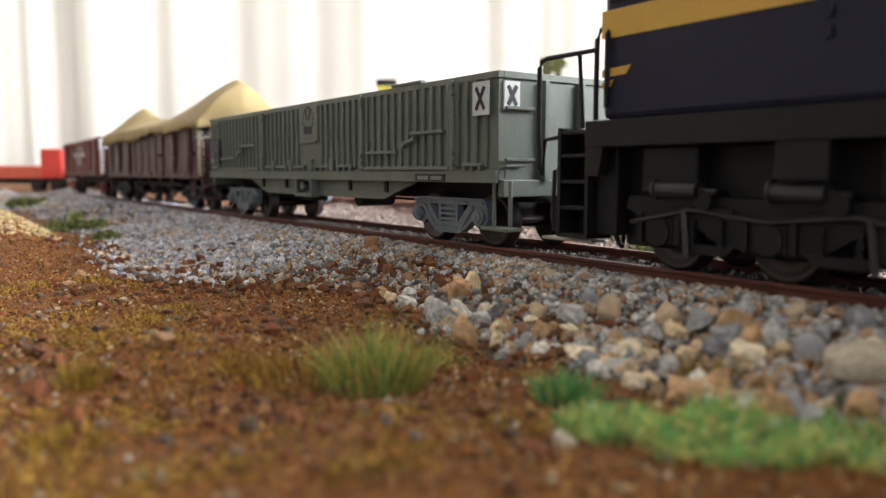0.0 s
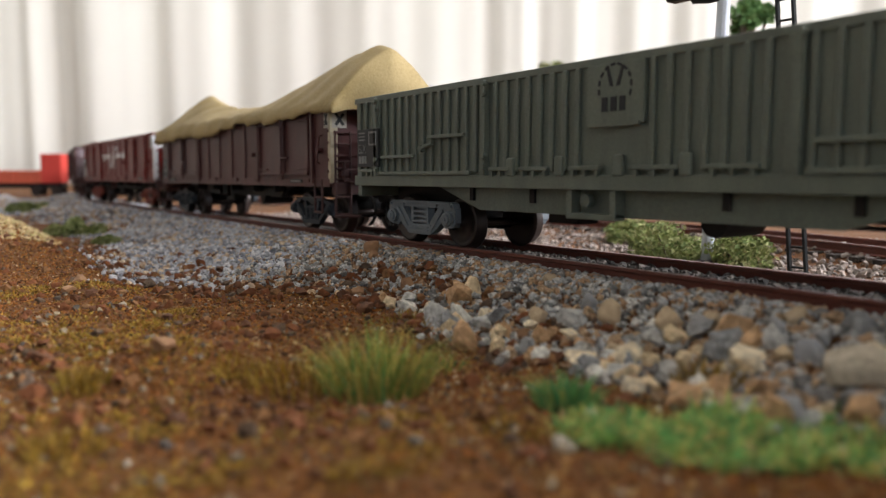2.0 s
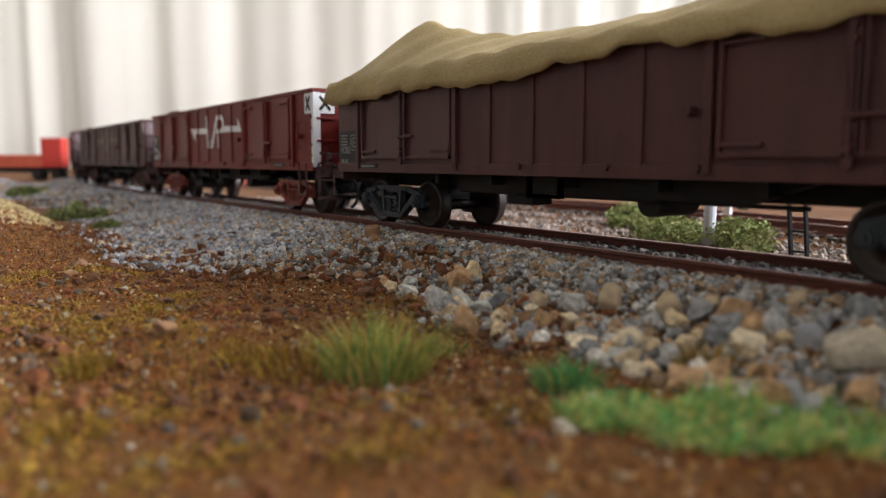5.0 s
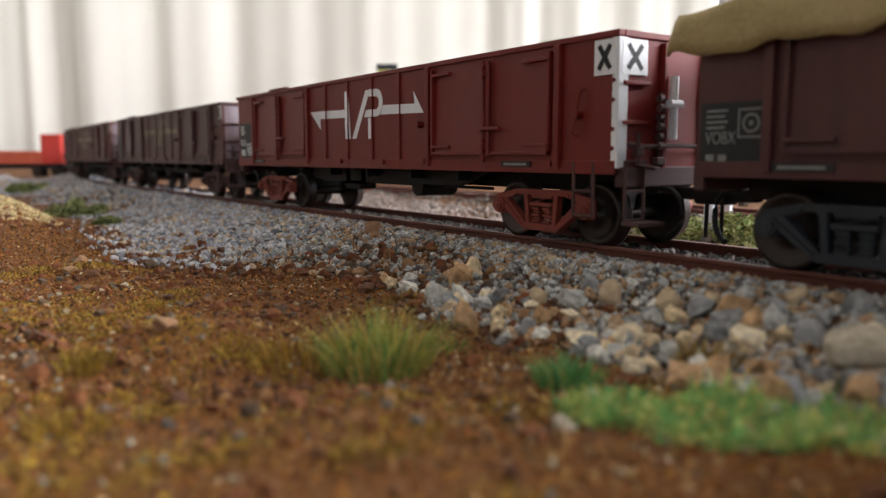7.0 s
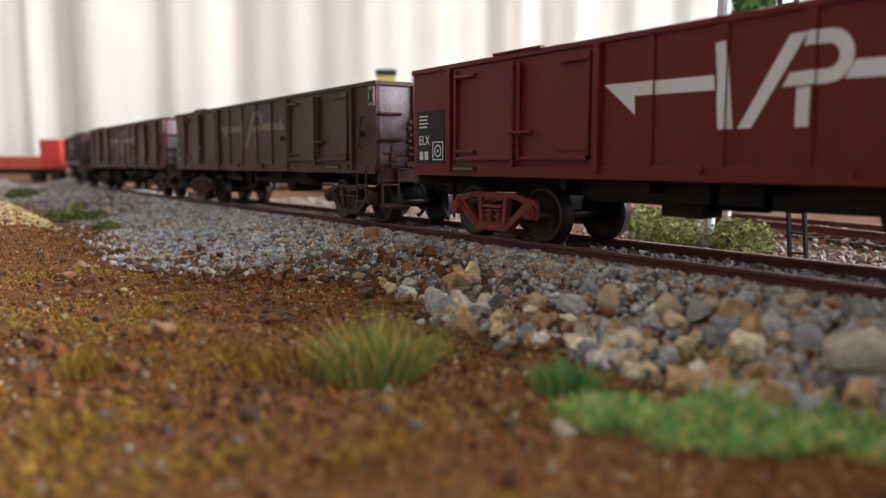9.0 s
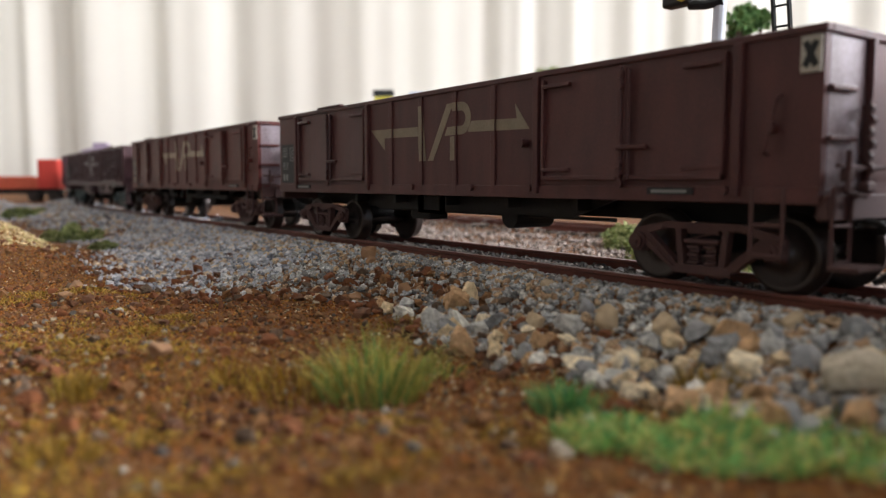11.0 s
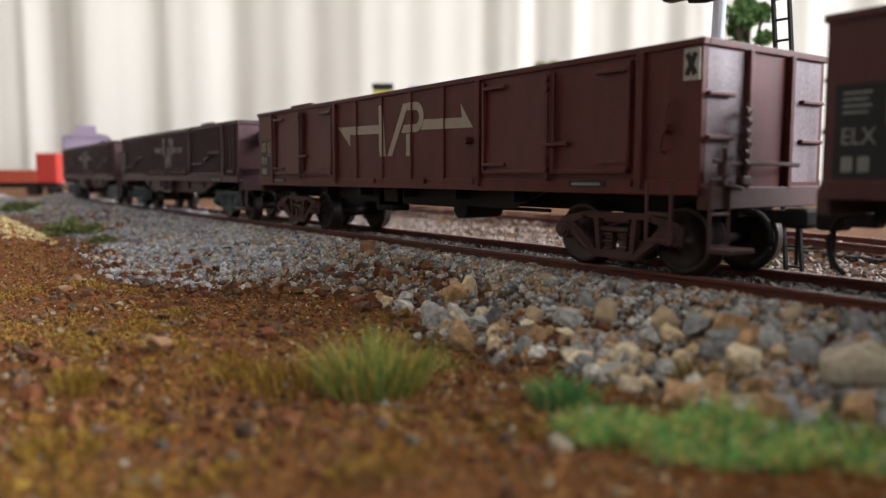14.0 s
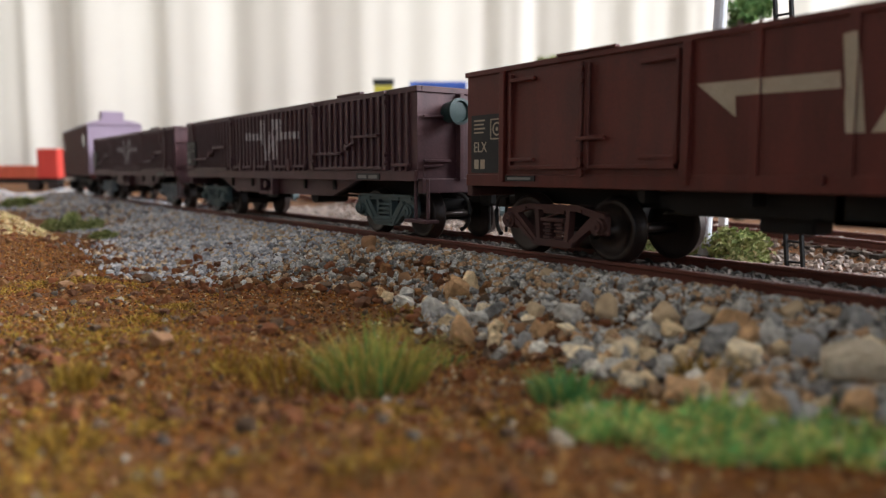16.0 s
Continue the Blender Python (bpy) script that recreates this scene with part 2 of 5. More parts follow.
LAWN = many("bright_green_grass", [(0.26, (0.124, 0.387, 0.127)), (0.25, (0.281, 0.484, 0.116)), (0.14, (0.067, 0.269, 0.104)), (0.22, (0.562, 0.494, 0.138)), (0.13, (0.680, 0.516, 0.208))], bump=0)
TEALGRASS = many("deep_green_grass", [(0.4, (0.075, 0.255, 0.090)), (0.3, (0.150, 0.330, 0.090)), (0.15, (0.060, 0.180, 0.075)), (0.15, (0.420, 0.390, 0.120))], bump=0)
STRAW = many("straw_fibre", [(0.3, (0.293, 0.168, 0.018)), (0.3, (0.213, 0.137, 0.018)), (0.2, (0.332, 0.219, 0.043)), (0.2, (0.146, 0.078, 0.012))], bump=0)
SLEEPER = material("dark_sleeper", (0.06, 0.045, 0.035), (0.03, 0.024, 0.02), 0.85)
STEEL = material("rusty_rail", (0.178, 0.049, 0.031), (0.072, 0.024, 0.017), 0.5, grain=900, patch=60)
FLOORING = material("carpet", (0.22, 0.2, 0.18), (0.16, 0.15, 0.13), 0.95, grain=200, patch=5)
SOIL = material("red_soil", (0.172, 0.064, 0.013), (0.059, 0.024, 0.006), 0.95, grain=1400, patch=60, bump=0.9, relief=0.0006)
BARK = material("bark", (0.10, 0.075, 0.05), (0.05, 0.04, 0.03), 0.9)
FADEDRED = material("bright_red_paint", (0.50, 0.05, 0.035), (0.40, 0.04, 0.03), 0.5)
ORANGERED = material("orange_red_paint", (0.48, 0.10, 0.05), (0.38, 0.07, 0.04), 0.5)
BLUE = material("blue_paint", (0.05, 0.12, 0.45), (0.04, 0.09, 0.36), 0.5)
SIGNYELLOW = material("sign_yellow", (0.55, 0.50, 0.06), (0.48, 0.42, 0.05), 0.5)
POLEWHITE = material("pale_blue_white_paint", (0.62, 0.66, 0.72), (0.48, 0.52, 0.58), 0.5, grain=1500)
CRUMB = many("tan_crumbs", [(0.36, (0.30, 0.16, 0.055)), (0.28, (0.25, 0.115, 0.035)), (0.2, (0.36, 0.24, 0.11)), (0.06, (0.50, 0.42, 0.30)), (0.1, (0.17, 0.13, 0.10))], grain=2400, bump=0.4)
CLOD = many("soil_clods", [(0.35, (0.148, 0.052, 0.019)), (0.3, (0.106, 0.046, 0.022)), (0.2, (0.183, 0.087, 0.033)), (0.15, (0.106, 0.070, 0.046))], bump=0.7, relief=0.0005)
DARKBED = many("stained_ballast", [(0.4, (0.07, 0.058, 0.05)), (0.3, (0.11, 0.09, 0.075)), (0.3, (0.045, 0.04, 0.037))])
# weathered wagon ends with the side window's sheen painted in as lilac-grey
ENDSHEEN = material("weathered_end_sheen", (0.25, 0.21, 0.23), (0.085, 0.05, 0.052), 0.4, grain=1800, patch=200, spread=0.4, streak=0.25)
# bluish window light on the van's ends and roof, put into the colour
LILACLIT = material("window_lit_lilac", (0.30, 0.235, 0.31), (0.22, 0.17, 0.23), 0.5, grain=2500)

# ---- setting ----
def sm(a, b, x):
    t = np.clip((x - a) / (b - a), 0, 1)
    return t * t * (3 - 2 * t)


def soft_noise(x, y, seed, size):
    """Smooth value noise on a grid of that many millimetres, for arrays."""
    rng = np.random.RandomState(seed)
    table = rng.rand(256, 256)
    u, v = np.asarray(x) / size + 1000, np.asarray(y) / size + 1000
    i, j = np.floor(u).astype(int), np.floor(v).astype(int)
    a, b = u - i, v - j
    a, b = a * a * (3 - 2 * a), b * b * (3 - 2 * b)
    g = lambda p, q: table[p % 256, q % 256]
    return (g(i, j) * (1 - a) + g(i + 1, j) * a) * (1 - b) + (g(i, j + 1) * (1 - a) + g(i + 1, j + 1) * a) * b


def shoulder(x):
    """Where the ballast meets the soil before the track, by x (mm)."""
    return -37 + 7 * sm(-85, -125, x) - 25 * sm(-130, -172, x) + 11 * sm(-205, -270, x)


def side_line(x):
    """Middle of the second track, which runs in towards the first at the right."""
    u = np.maximum(np.asarray(x, float) + 220, 0)
    return 122 - 0.0013 * np.minimum(u, 230) ** 2 - 0.45 * np.maximum(u - 230, 0)


def ground_z(x, y):
    """Height of the layout's surface in millimetres."""
    x, y = np.asarray(x, float), np.asarray(y, float)
    bend = np.where(x < -530, 650 - np.sqrt(np.maximum(650.0 ** 2 - (x + 530) ** 2, 0)), 0.0)
    w = y - bend
    e = shoulder(x)
    z = -8.8 + 6.7 * sm(e - 3, -14.5, w)
    front = sm(-14, -30, w)
    z = z + (2.2 * (soft_noise(x, y, 3, 26) - 0.5) + 1.0 * (soft_noise(x, y, 4, 7) - 0.5)) * front
    z = z + 10 * np.exp(-(((x + 315) / 80) ** 2 + ((y + 82) / 14) ** 2)) + 1.8 * np.exp(-(((x + 98) / 9) ** 2 + ((y + 80) / 6) ** 2))
    z = z + 2.2 * np.exp(-(((x + 165) / 16) ** 2 + ((y + 78) / 7) ** 2))
    z = z + 4 * sm(-560, -820, x) * sm(0, -30, w)
    back = sm(14, 26, w)
    lift = 2.2 * (1 - sm(10, 22, np.abs(y - side_line(x)))) - 4.6
    z = z + (1.6 * (soft_noise(x, y, 5, 16) - 0.5) + lift) * back
    return z


def sheet(name, xs, ys, height, material):
    gx, gy = np.meshgrid(xs, ys)
    co = np.stack([gx, gy, height(gx, gy)], -1).reshape(-1, 3) * MM
    w, h = len(xs), len(ys)
    i = (np.arange(h - 1)[:, None] * w + np.arange(w - 1)).ravel()
    me = bpy.data.meshes.new(name)
    me.from_pydata(co.tolist(), [], np.stack([i, i + 1, i + w + 1, i + w], 1).tolist())
    for p in me.polygons:
        p.use_smooth = True
    me.materials.append(material)
    return new(name, me)


ob = sheet("ground", np.concatenate([np.linspace(-2100, -420, 90), np.linspace(-415, 60, 400), np.linspace(70, 500, 30)]),
           np.concatenate([np.linspace(-260, -135, 16), np.linspace(-132, 80, 230), np.linspace(84, 700, 90)]), ground_z, SOIL)
tagged(ob, "red-brown soil scenery surface of the railway layout", "ground", kind="structure")


def path_point(s):
    if s >= -530:
        return Vector((s, 0, 0)), Vector((1, 0, 0))
    a = (-530 - s) / 650
    return Vector((-530 - 650 * math.sin(a), 650 * (1 - math.cos(a)), 0)), Vector((math.cos(a), -math.sin(a), 0))


def lay_track(name, line, label, gauge=16.5, top=0.0, stride=7.0, sleeper_paint=None):
    """Two flat-bottomed rails on sleepers along a list of points and directions (mm)."""
    track = tagged(new(name), label, "railway track", kind="structure")
    prof = [(-0.55, 0.0), (0.55, 0.0), (0.6, -0.5), (0.22, -0.8), (0.22, -2.0), (1.1, -2.35), (1.1, -2.6), (-1.1, -2.6), (-1.1, -2.35), (-0.22, -2.0), (-0.22, -0.8), (-0.6, -0.5)]
    for s in (-1, 1):
        bm = bmesh.new()
        rings = []
        for p, d in line:
            n = Vector((-d.y, d.x, 0))
            rings.append([bm.verts.new((p + n * (s * (gauge / 2 + 0.55) + u) + Vector((0, 0, top + v))) * MM) for u, v in prof])
        for a, b in zip(rings, rings[1:]):
            for k in range(len(prof)):
                bm.faces.new((a[k], a[(k + 1) % len(prof)], b[(k + 1) % len(prof)], b[k]))
        bm.faces.new(rings[0]), bm.faces.new(rings[-1])
        bmesh.ops.recalc_face_normals(bm, faces=bm.faces[:])
        r = part("rail", bm, STEEL, track, "rust-brown steel rail")
    me = None
    for p, d in line[::1]:
        if me is None:
            o = part("sleeper", boxes((-1.4, 1.4, -15, 15, -4.6, -2.62), bevel=0.15), SLEEPER, track)
            me = o.data
        else:
            o = new("sleeper", me)
            o.parent = track
        o.location, o.rotation_euler = (p + Vector((0, 0, top))) * MM, (0, 0, math.atan2(d.y, d.x))
    return track


def side_point(x):
    d = Vector((2, float(side_line(x + 1) - side_line(x - 1)), 0)).normalized()
    return Vector((x, float(side_line(x)), 0)), d


lay_track("track", [path_point(200 - 7 * k) for k in range(200)], "single model railway track with rusty rails in grey ballast")
lay_track("siding", [side_point(60 - 7.2 * k) for k in range(120)], "second railway track behind with rusty rails", top=-2.2)


# ---- loose stones and grit ----
def stone_shapes(count, seed, detail):
    """Jagged little polyhedra for the stones."""
    rng = np.random.RandomState(seed)
    out = []
    for k in range(count):
        bm = bmesh.new()
        for _ in range(13 if detail else 7):
            d = Vector(rng.normal(size=3)).normalized()
            bm.verts.new(d * rng.uniform(0.84, 1.12))
        hull = bmesh.ops.convex_hull(bm, input=bm.verts[:])
        bmesh.ops.delete(bm, geom=list({g for g in hull["geom_interior"] + hull["geom_unused"] if isinstance(g, bmesh.types.BMVert)}), context="VERTS")
        bm.verts.index_update()
        bmesh.ops.triangulate(bm, faces=bm.faces[:])
        out.append((np.array([v.co[:] for v in bm.verts]), np.array([[v.index for v in f.verts] for f in bm.faces])))
        bm.free()
    return out


SHARP, CHIP = stone_shapes(14, 5, True), stone_shapes(10, 6, False)


def scatter(name, xyz, sizes, material, label, category, shapes, seed, flat=0.88):
    """Many stones as one mesh: each turned and stretched at random, half sunk in the ground."""
    rng = np.random.RandomState(seed)
    vs, fs, base = [], [], 0
    kinds = rng.randint(len(shapes), size=len(xyz))
    for k, (sv, sf) in enumerate(shapes):
        at = np.where(kinds == k)[0]
        if not len(at):
            continue
        q = rng.normal(size=(len(at), 4))
        q /= np.linalg.norm(q, axis=1, keepdims=True)
        w, x, y, z = q.T
        R = np.stack([np.stack([1 - 2 * (y * y + z * z), 2 * (x * y - z * w), 2 * (x * z + y * w)], -1),
                      np.stack([2 * (x * y + z * w), 1 - 2 * (x * x + z * z), 2 * (y * z - x * w)], -1),
                      np.stack([2 * (x * z - y * w), 2 * (y * z + x * w), 1 - 2 * (x * x + y * y)], -1)], 1)
        st = rng.uniform(0.65, 1.25, size=(len(at), 1, 3))
        p = np.einsum("nij,nvj->nvi", R, sv[None] * st) * sizes[at][:, None, None] * 0.5
        p[:, :, 2] *= flat
        p += xyz[at][:, None, :]
        vs.append(p.reshape(-1, 3))
        fs.append((sf[None] + (np.arange(len(at)) * len(sv))[:, None, None] + base).reshape(-1, 3))
        base += len(at) * len(sv)
    v, f = np.concatenate(vs) * MM, np.concatenate(fs)
    me = bpy.data.meshes.new(name)
    me.vertices.add(len(v)), me.loops.add(f.size), me.polygons.add(len(f))
    me.vertices.foreach_set("co", v.ravel())
    me.loops.foreach_set("vertex_index", f.ravel().astype(np.int32))
    me.polygons.foreach_set("loop_start", np.arange(0, f.size, 3, dtype=np.int32))
    me.polygons.foreach_set("use_smooth", np.zeros(len(f), dtype=bool))
    me.update(calc_edges=True)
    me.materials.append(material)
    return tagged(new(name, me), label, category, kind="stuff")


def strew(n, x0, x1, y0, y1, keep, seed, lo, hi, power=2.0, lift=0.15):
    """Random places over a stretch of the plan, with sizes, on the ground."""
    rng = np.random.RandomState(seed)
    x, y = rng.uniform(x0, x1, n), rng.uniform(y0, y1, n)
    k = keep(x, y, rng)
    x, y = x[k], y[k]
    s = lo + (hi - lo) * rng.rand(len(x)) ** power
    return np.stack([x, y, ground_z(x, y) + s * lift], 1), s


ahead = lambda x, y: x < -0.33 * (y + 106) + 4
edge = lambda x, y, r: shoulder(x) + 15 * (soft_noise(x, y, 31, 13) - 0.5) + r.normal(size=len(x)) * (3.0 + 4.0 * sm(-150, -220, x))
# ballast shoulder and bed
p, s = strew(56000, -330, 40, -76, 14, lambda x, y, r: (y > edge(x, y, r)) & (np.abs(np.abs(y) - 8.8) > 1.0), 11, 0.8, 2.1, 2.0, 0.25)
p[:, 2] = np.where(np.abs(p[:, 1]) < 12, np.minimum(p[:, 2], -1.9), p[:, 2])
# stones between the rails get the darker DARKBED colours
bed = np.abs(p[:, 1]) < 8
# dusty stones gather nearer; brighter light on far ones is painted as paler grey
dust = ~bed & (soft_noise(p[:, 0], p[:, 1], 33, 12) * 0.5 + np.random.RandomState(34).rand(len(p)) * 0.5 < 0.16 + 0.9 * sm(-225, -100, p[:, 0] + 0.8 * (p[:, 1] + 25)))
scatter("ballast", p[~bed & ~dust], s[~bed & ~dust], BALLAST, "blue-grey crushed stone ballast, its far brightness painted in as paler grey", "gravel", SHARP, 12)
scatter("dusty_ballast", p[dust], s[dust], DUSTY, "grey ballast dusted with red-brown soil beside the track", "gravel", SHARP, 20)
scatter("stained_ballast", p[bed], s[bed], DARKBED, "dark brown ballast between the rails", "gravel", SHARP, 19)
p, s = strew(9000, -760, -330, -85, 20, lambda x, y, r: y > edge(x, y, r), 13, 1.5, 3.2, 2.0, 0.2)
p[:, 2] = np.where((np.abs(p[:, 1]) < 14) & (p[:, 0] > -530), np.minimum(p[:, 2], -1.9), p[:, 2])
scatter("ballast", p, s, BALLAST, "grey crushed stone ballast along the far track", "gravel", SHARP, 14)
# second, coarser layer of stones where the shoulder spills out
spill = lambda x, y, r: (np.abs(y - (shoulder(x) + 1.5 + 0.16 * np.clip(x + 75, 0, 60))) < 5.5 + 0.16 * np.clip(x + 75, 0, 60) + r.normal(size=len(x)) * 1.6) & (r.rand(len(x)) < sm(-128, -92, x) * (0.25 + 0.9 * soft_noise(x, y, 9, 10)))
p, s = strew(3400, -126, 5, -50, -14, spill, 35, 1.0, 2.3, 1.6, 0.3)
scatter("broken_stone", p, s, DUSTY, "small broken stones lying between the coarse ones", "gravel", SHARP, 36)
p, s = strew(640, -126, 5, -50, -14, spill, 15, 2.2, 5.0, 1.4, 0.3)
heap = tagged(new("coarse_ballast"), "coarse tan and grey stones spilling down the ballast shoulder", "gravel", kind="structure")
chunks = []
for v, f in SHARP:
    me = bpy.data.meshes.new("stone")
    me.from_pydata((v * 0.5 * MM).tolist(), [], f.tolist())
    me.polygons.foreach_set("use_smooth", np.zeros(len(f), dtype=bool))
    me.materials.append(COARSE)
    chunks.append(me)
rng = np.random.RandomState(16)
for q, size in list(zip(p, s))[:300]:
    o = new("stone", chunks[rng.randint(len(chunks))])
    o.parent, o.location, o.rotation_euler = heap, q * MM, rng.uniform(0, 6.28, 3)
    o.scale = size * rng.uniform(0.7, 1.25, 3)
# brown lumps where soil and ballast mix
p, s = strew(5200, -195, -70, -82, -18, lambda x, y, r: (np.abs(y - shoulder(x)) < 10) & (r.rand(len(x)) < 0.25 + 0.75 * soft_noise(x, y, 61, 11)), 29, 0.6, 3.0, 2.6, 0.25)
scatter("clods", p, s, CLOD, "brown lumps where soil and ballast mix", "soil", SHARP, 30)
# pale rubble behind the track
p, s = strew(34000, -420, 30, 14, 160, lambda x, y, r: (np.abs(np.abs(y - side_line(x)) - 8.8) > 2) & (r.rand(len(x)) < 0.35 + 0.65 * soft_noise(x, y, 19, 14)), 17, 0.6, 2.3, 2.4, 0.25)
scatter("rubble", p, s, RUBBLE, "pale pinkish-grey rubble between the two tracks", "gravel", SHARP, 18)
p, s = strew(2600, -900, -520, -100, -28, lambda x, y, r: r.rand(len(x)) < 0.8, 37, 2.0, 4.5, 2.0, 0.2)
scatter("ballast", p, s, BALLAST, "pale blue-grey ballast beside the far siding", "gravel", SHARP, 38)
# grit in the soil before the track
p, s = strew(120000, -300, 10, -112, -28, lambda x, y, r: (y < edge(x, y, r) + 5) & ahead(x, y) & (y > -109 - 0.03 * x), 21, 0.22, 0.95, 2.8, 0.1)
scatter("grit", p, s, GRIT, "coarse red-brown and ochre grit over the soil", "soil", CHIP, 22, 0.8)
p, s = strew(480, -190, 10, -104, -30, lambda x, y, r: (y < edge(x, y, r) + 8) & ahead(x, y), 23, 0.8, 1.7, 3.0, 0.2)
scatter("pebbles", p, s, PEBBLE, "scattered grey, tan and white pebbles on the soil", "gravel", SHARP, 24)
p, s = strew(3600, -100, -26, -70, -34, lambda x, y, r: (y < edge(x, y, r) + 9) & ahead(x, y) & (r.rand(len(x)) < 0.15 + 0.85 * soft_noise(x, y, 53, 9)), 55, 0.3, 0.95, 2.4, 0.2)
scatter("crumbs", p, s, CRUMB, "tan and pale orange crumbs of stone on the soil", "gravel", SHARP, 56)
p, s = strew(5000, -260, 0, -110, -30, lambda x, y, r: (y < edge(x, y, r) + 10) & ahead(x, y) & (r.rand(len(x)) < soft_noise(x, y, 51, 16) ** 2), 27, 0.9, 2.8, 2.4, 0.15)
scatter("clods", p, s, CLOD, "crumbly red-brown clods of soil", "soil", SHARP, 28)
p, s = strew(7000, -480, -250, -110, -60, lambda x, y, r: ground_z(x, y) > -6.0 + r.rand(len(x)), 25, 0.8, 2.2, 2.0, 0.1)
scatter("sandy_grit", p, s, SANDY, "sandy yellow grit over a low bank", "soil", CHIP, 26)


def room():
    def slab(name, rows, label, material=PLASTER):
        bm = bmesh.new()
        for r in rows:
            box(bm, *[v * 1000 for v in r])
        ob = tagged(flush(name, bm, material), label, name.split("_")[0], kind="structure")
        ob.matrix_world = ROOM
        return ob
    a, b, c, d, z0, z1 = -3.0, 3.0, -3.0, 2.2, -1.0, 1.95
    slab("floor", [(a, b, c, d, z0 - 0.1, z0)], "plain carpeted room floor", FLOORING)
    slab("ceiling", [(a, b, c, d, z1, z1 + 0.1)], "white ceiling", CEILING)
    # each outer wall with its window opening
    slab("wall_north", [(a, b, d, d + 0.12, z0, -0.75), (a, b, d, d + 0.12, 1.8, z1), (a, -2.1, d, d + 0.12, -0.75, 1.8), (2.1, b, d, d + 0.12, -0.75, 1.8)], "painted wall round a wide window")
    slab("wall_east", [(b, b + 0.12, c, d, z0, 0.76), (b, b + 0.12, c, d, 1.9, z1), (b, b + 0.12, c, -1.82, 0.76, 1.9), (b, b + 0.12, 1.32, d, 0.76, 1.9)], "painted wall round a side window")
    slab("wall_south", [(a, b, c - 0.12, c, z0, 0.4), (a, b, c - 0.12, c, 1.5, z1), (a, -1.6, c - 0.12, c, 0.4, 1.5), (0.6, b, c - 0.12, c, 0.4, 1.5)], "unseen painted wall round an added rear window")
    slab("wall_west", [(a - 0.12, a, c, d, z0, z1)], "plain painted wall")


room()


def cloth(name, x0, x1, y, z0, z1, pitch, depth, seed, parent=None):
    """A hanging width of pleated cloth."""
    cols, rows = max(int((x1 - x0) / 0.005), 12), 5
    xs = np.linspace(x0, x1, cols)
    ph = np.cumsum(0.6 + 0.8 * soft_noise(xs * 1000, 0 * xs, seed, 150)) * 0.005 / pitch * math.tau
    wave = (np.sin(ph) + 0.3 * np.sin(2.3 * ph + 1)) * depth * (0.4 + 0.9 * soft_noise(xs * 1000, 0 * xs, seed + 1, 210))
    bm = bmesh.new()
    grid = [[bm.verts.new((x, y + w, z)) for x, w in zip(xs, wave)] for z in np.linspace(z0, z1, rows)]
    for a, b in zip(grid, grid[1:]):
        for k in range(cols - 1):
            bm.faces.new((a[k], a[k + 1], b[k + 1], b[k]))
    return flush(name, bm, CURTAIN, parent, smooth=True)


def curtain():
    """Pale curtain before the lower window; hidden cloth strips added behind the front width shade its fold bands."""
    ob = tagged(new("curtain"), "long pale pleated curtain drawn over a bright window", "curtain")
    ob.matrix_world = ROOM
    cloth("front_width", -2.5, 2.5, 1.75, -0.85, 0.56, 0.16, 0.016, 21, ob)
    for k, (x, w) in enumerate(((-1.5, 0.3), (-0.85, 0.1), (-0.56, 0.05), (-0.42, 0.05), (-0.28, 0.12), (-0.14, 0.06), (0.09, 0.09), (0.24, 0.06), (0.38, 0.05), (0.5, 0.07), (0.6, 0.04), (0.95, 0.12), (1.4, 0.2))):
        cloth("shading_strip", x - w / 2, x + w / 2, 1.80, -0.85, 0.56, 0.06, 0.008, 30 + 2 * k, ob)
    return ob


curtain()

# ---- train ----
SIDE = 15.6          # half width of a wagon body
WHEEL = 5.3          # wheel radius
TRAIN, SPIN = [], []


def text_mesh(name, words, size, material, parent, x, y, z, facing=-1, squeeze=1.0):
    """Flat lettering on a side wall, its lower left corner at x, z."""
    cu = bpy.data.curves.new(name, "FONT")
    cu.body, cu.size, cu.extrude = words, size * 1.4 * MM, 0.04 * MM
    tmp = bpy.data.objects.new(name, cu)
    scene.collection.objects.link(tmp)
    bpy.context.view_layer.update()
    me = bpy.data.meshes.new_from_object(tmp.evaluated_get(bpy.context.evaluated_depsgraph_get()))
    bpy.data.objects.remove(tmp)
    me.transform(Matrix.Translation((x * MM, y * MM, z * MM)) @ pose(0, 0, 0, 90) @ Matrix.Diagonal((squeeze, 1, 1, 1)))
    me.materials.clear()
    me.materials.append(material)
    ob = new(name, me)
    ob.parent = parent
    return ob


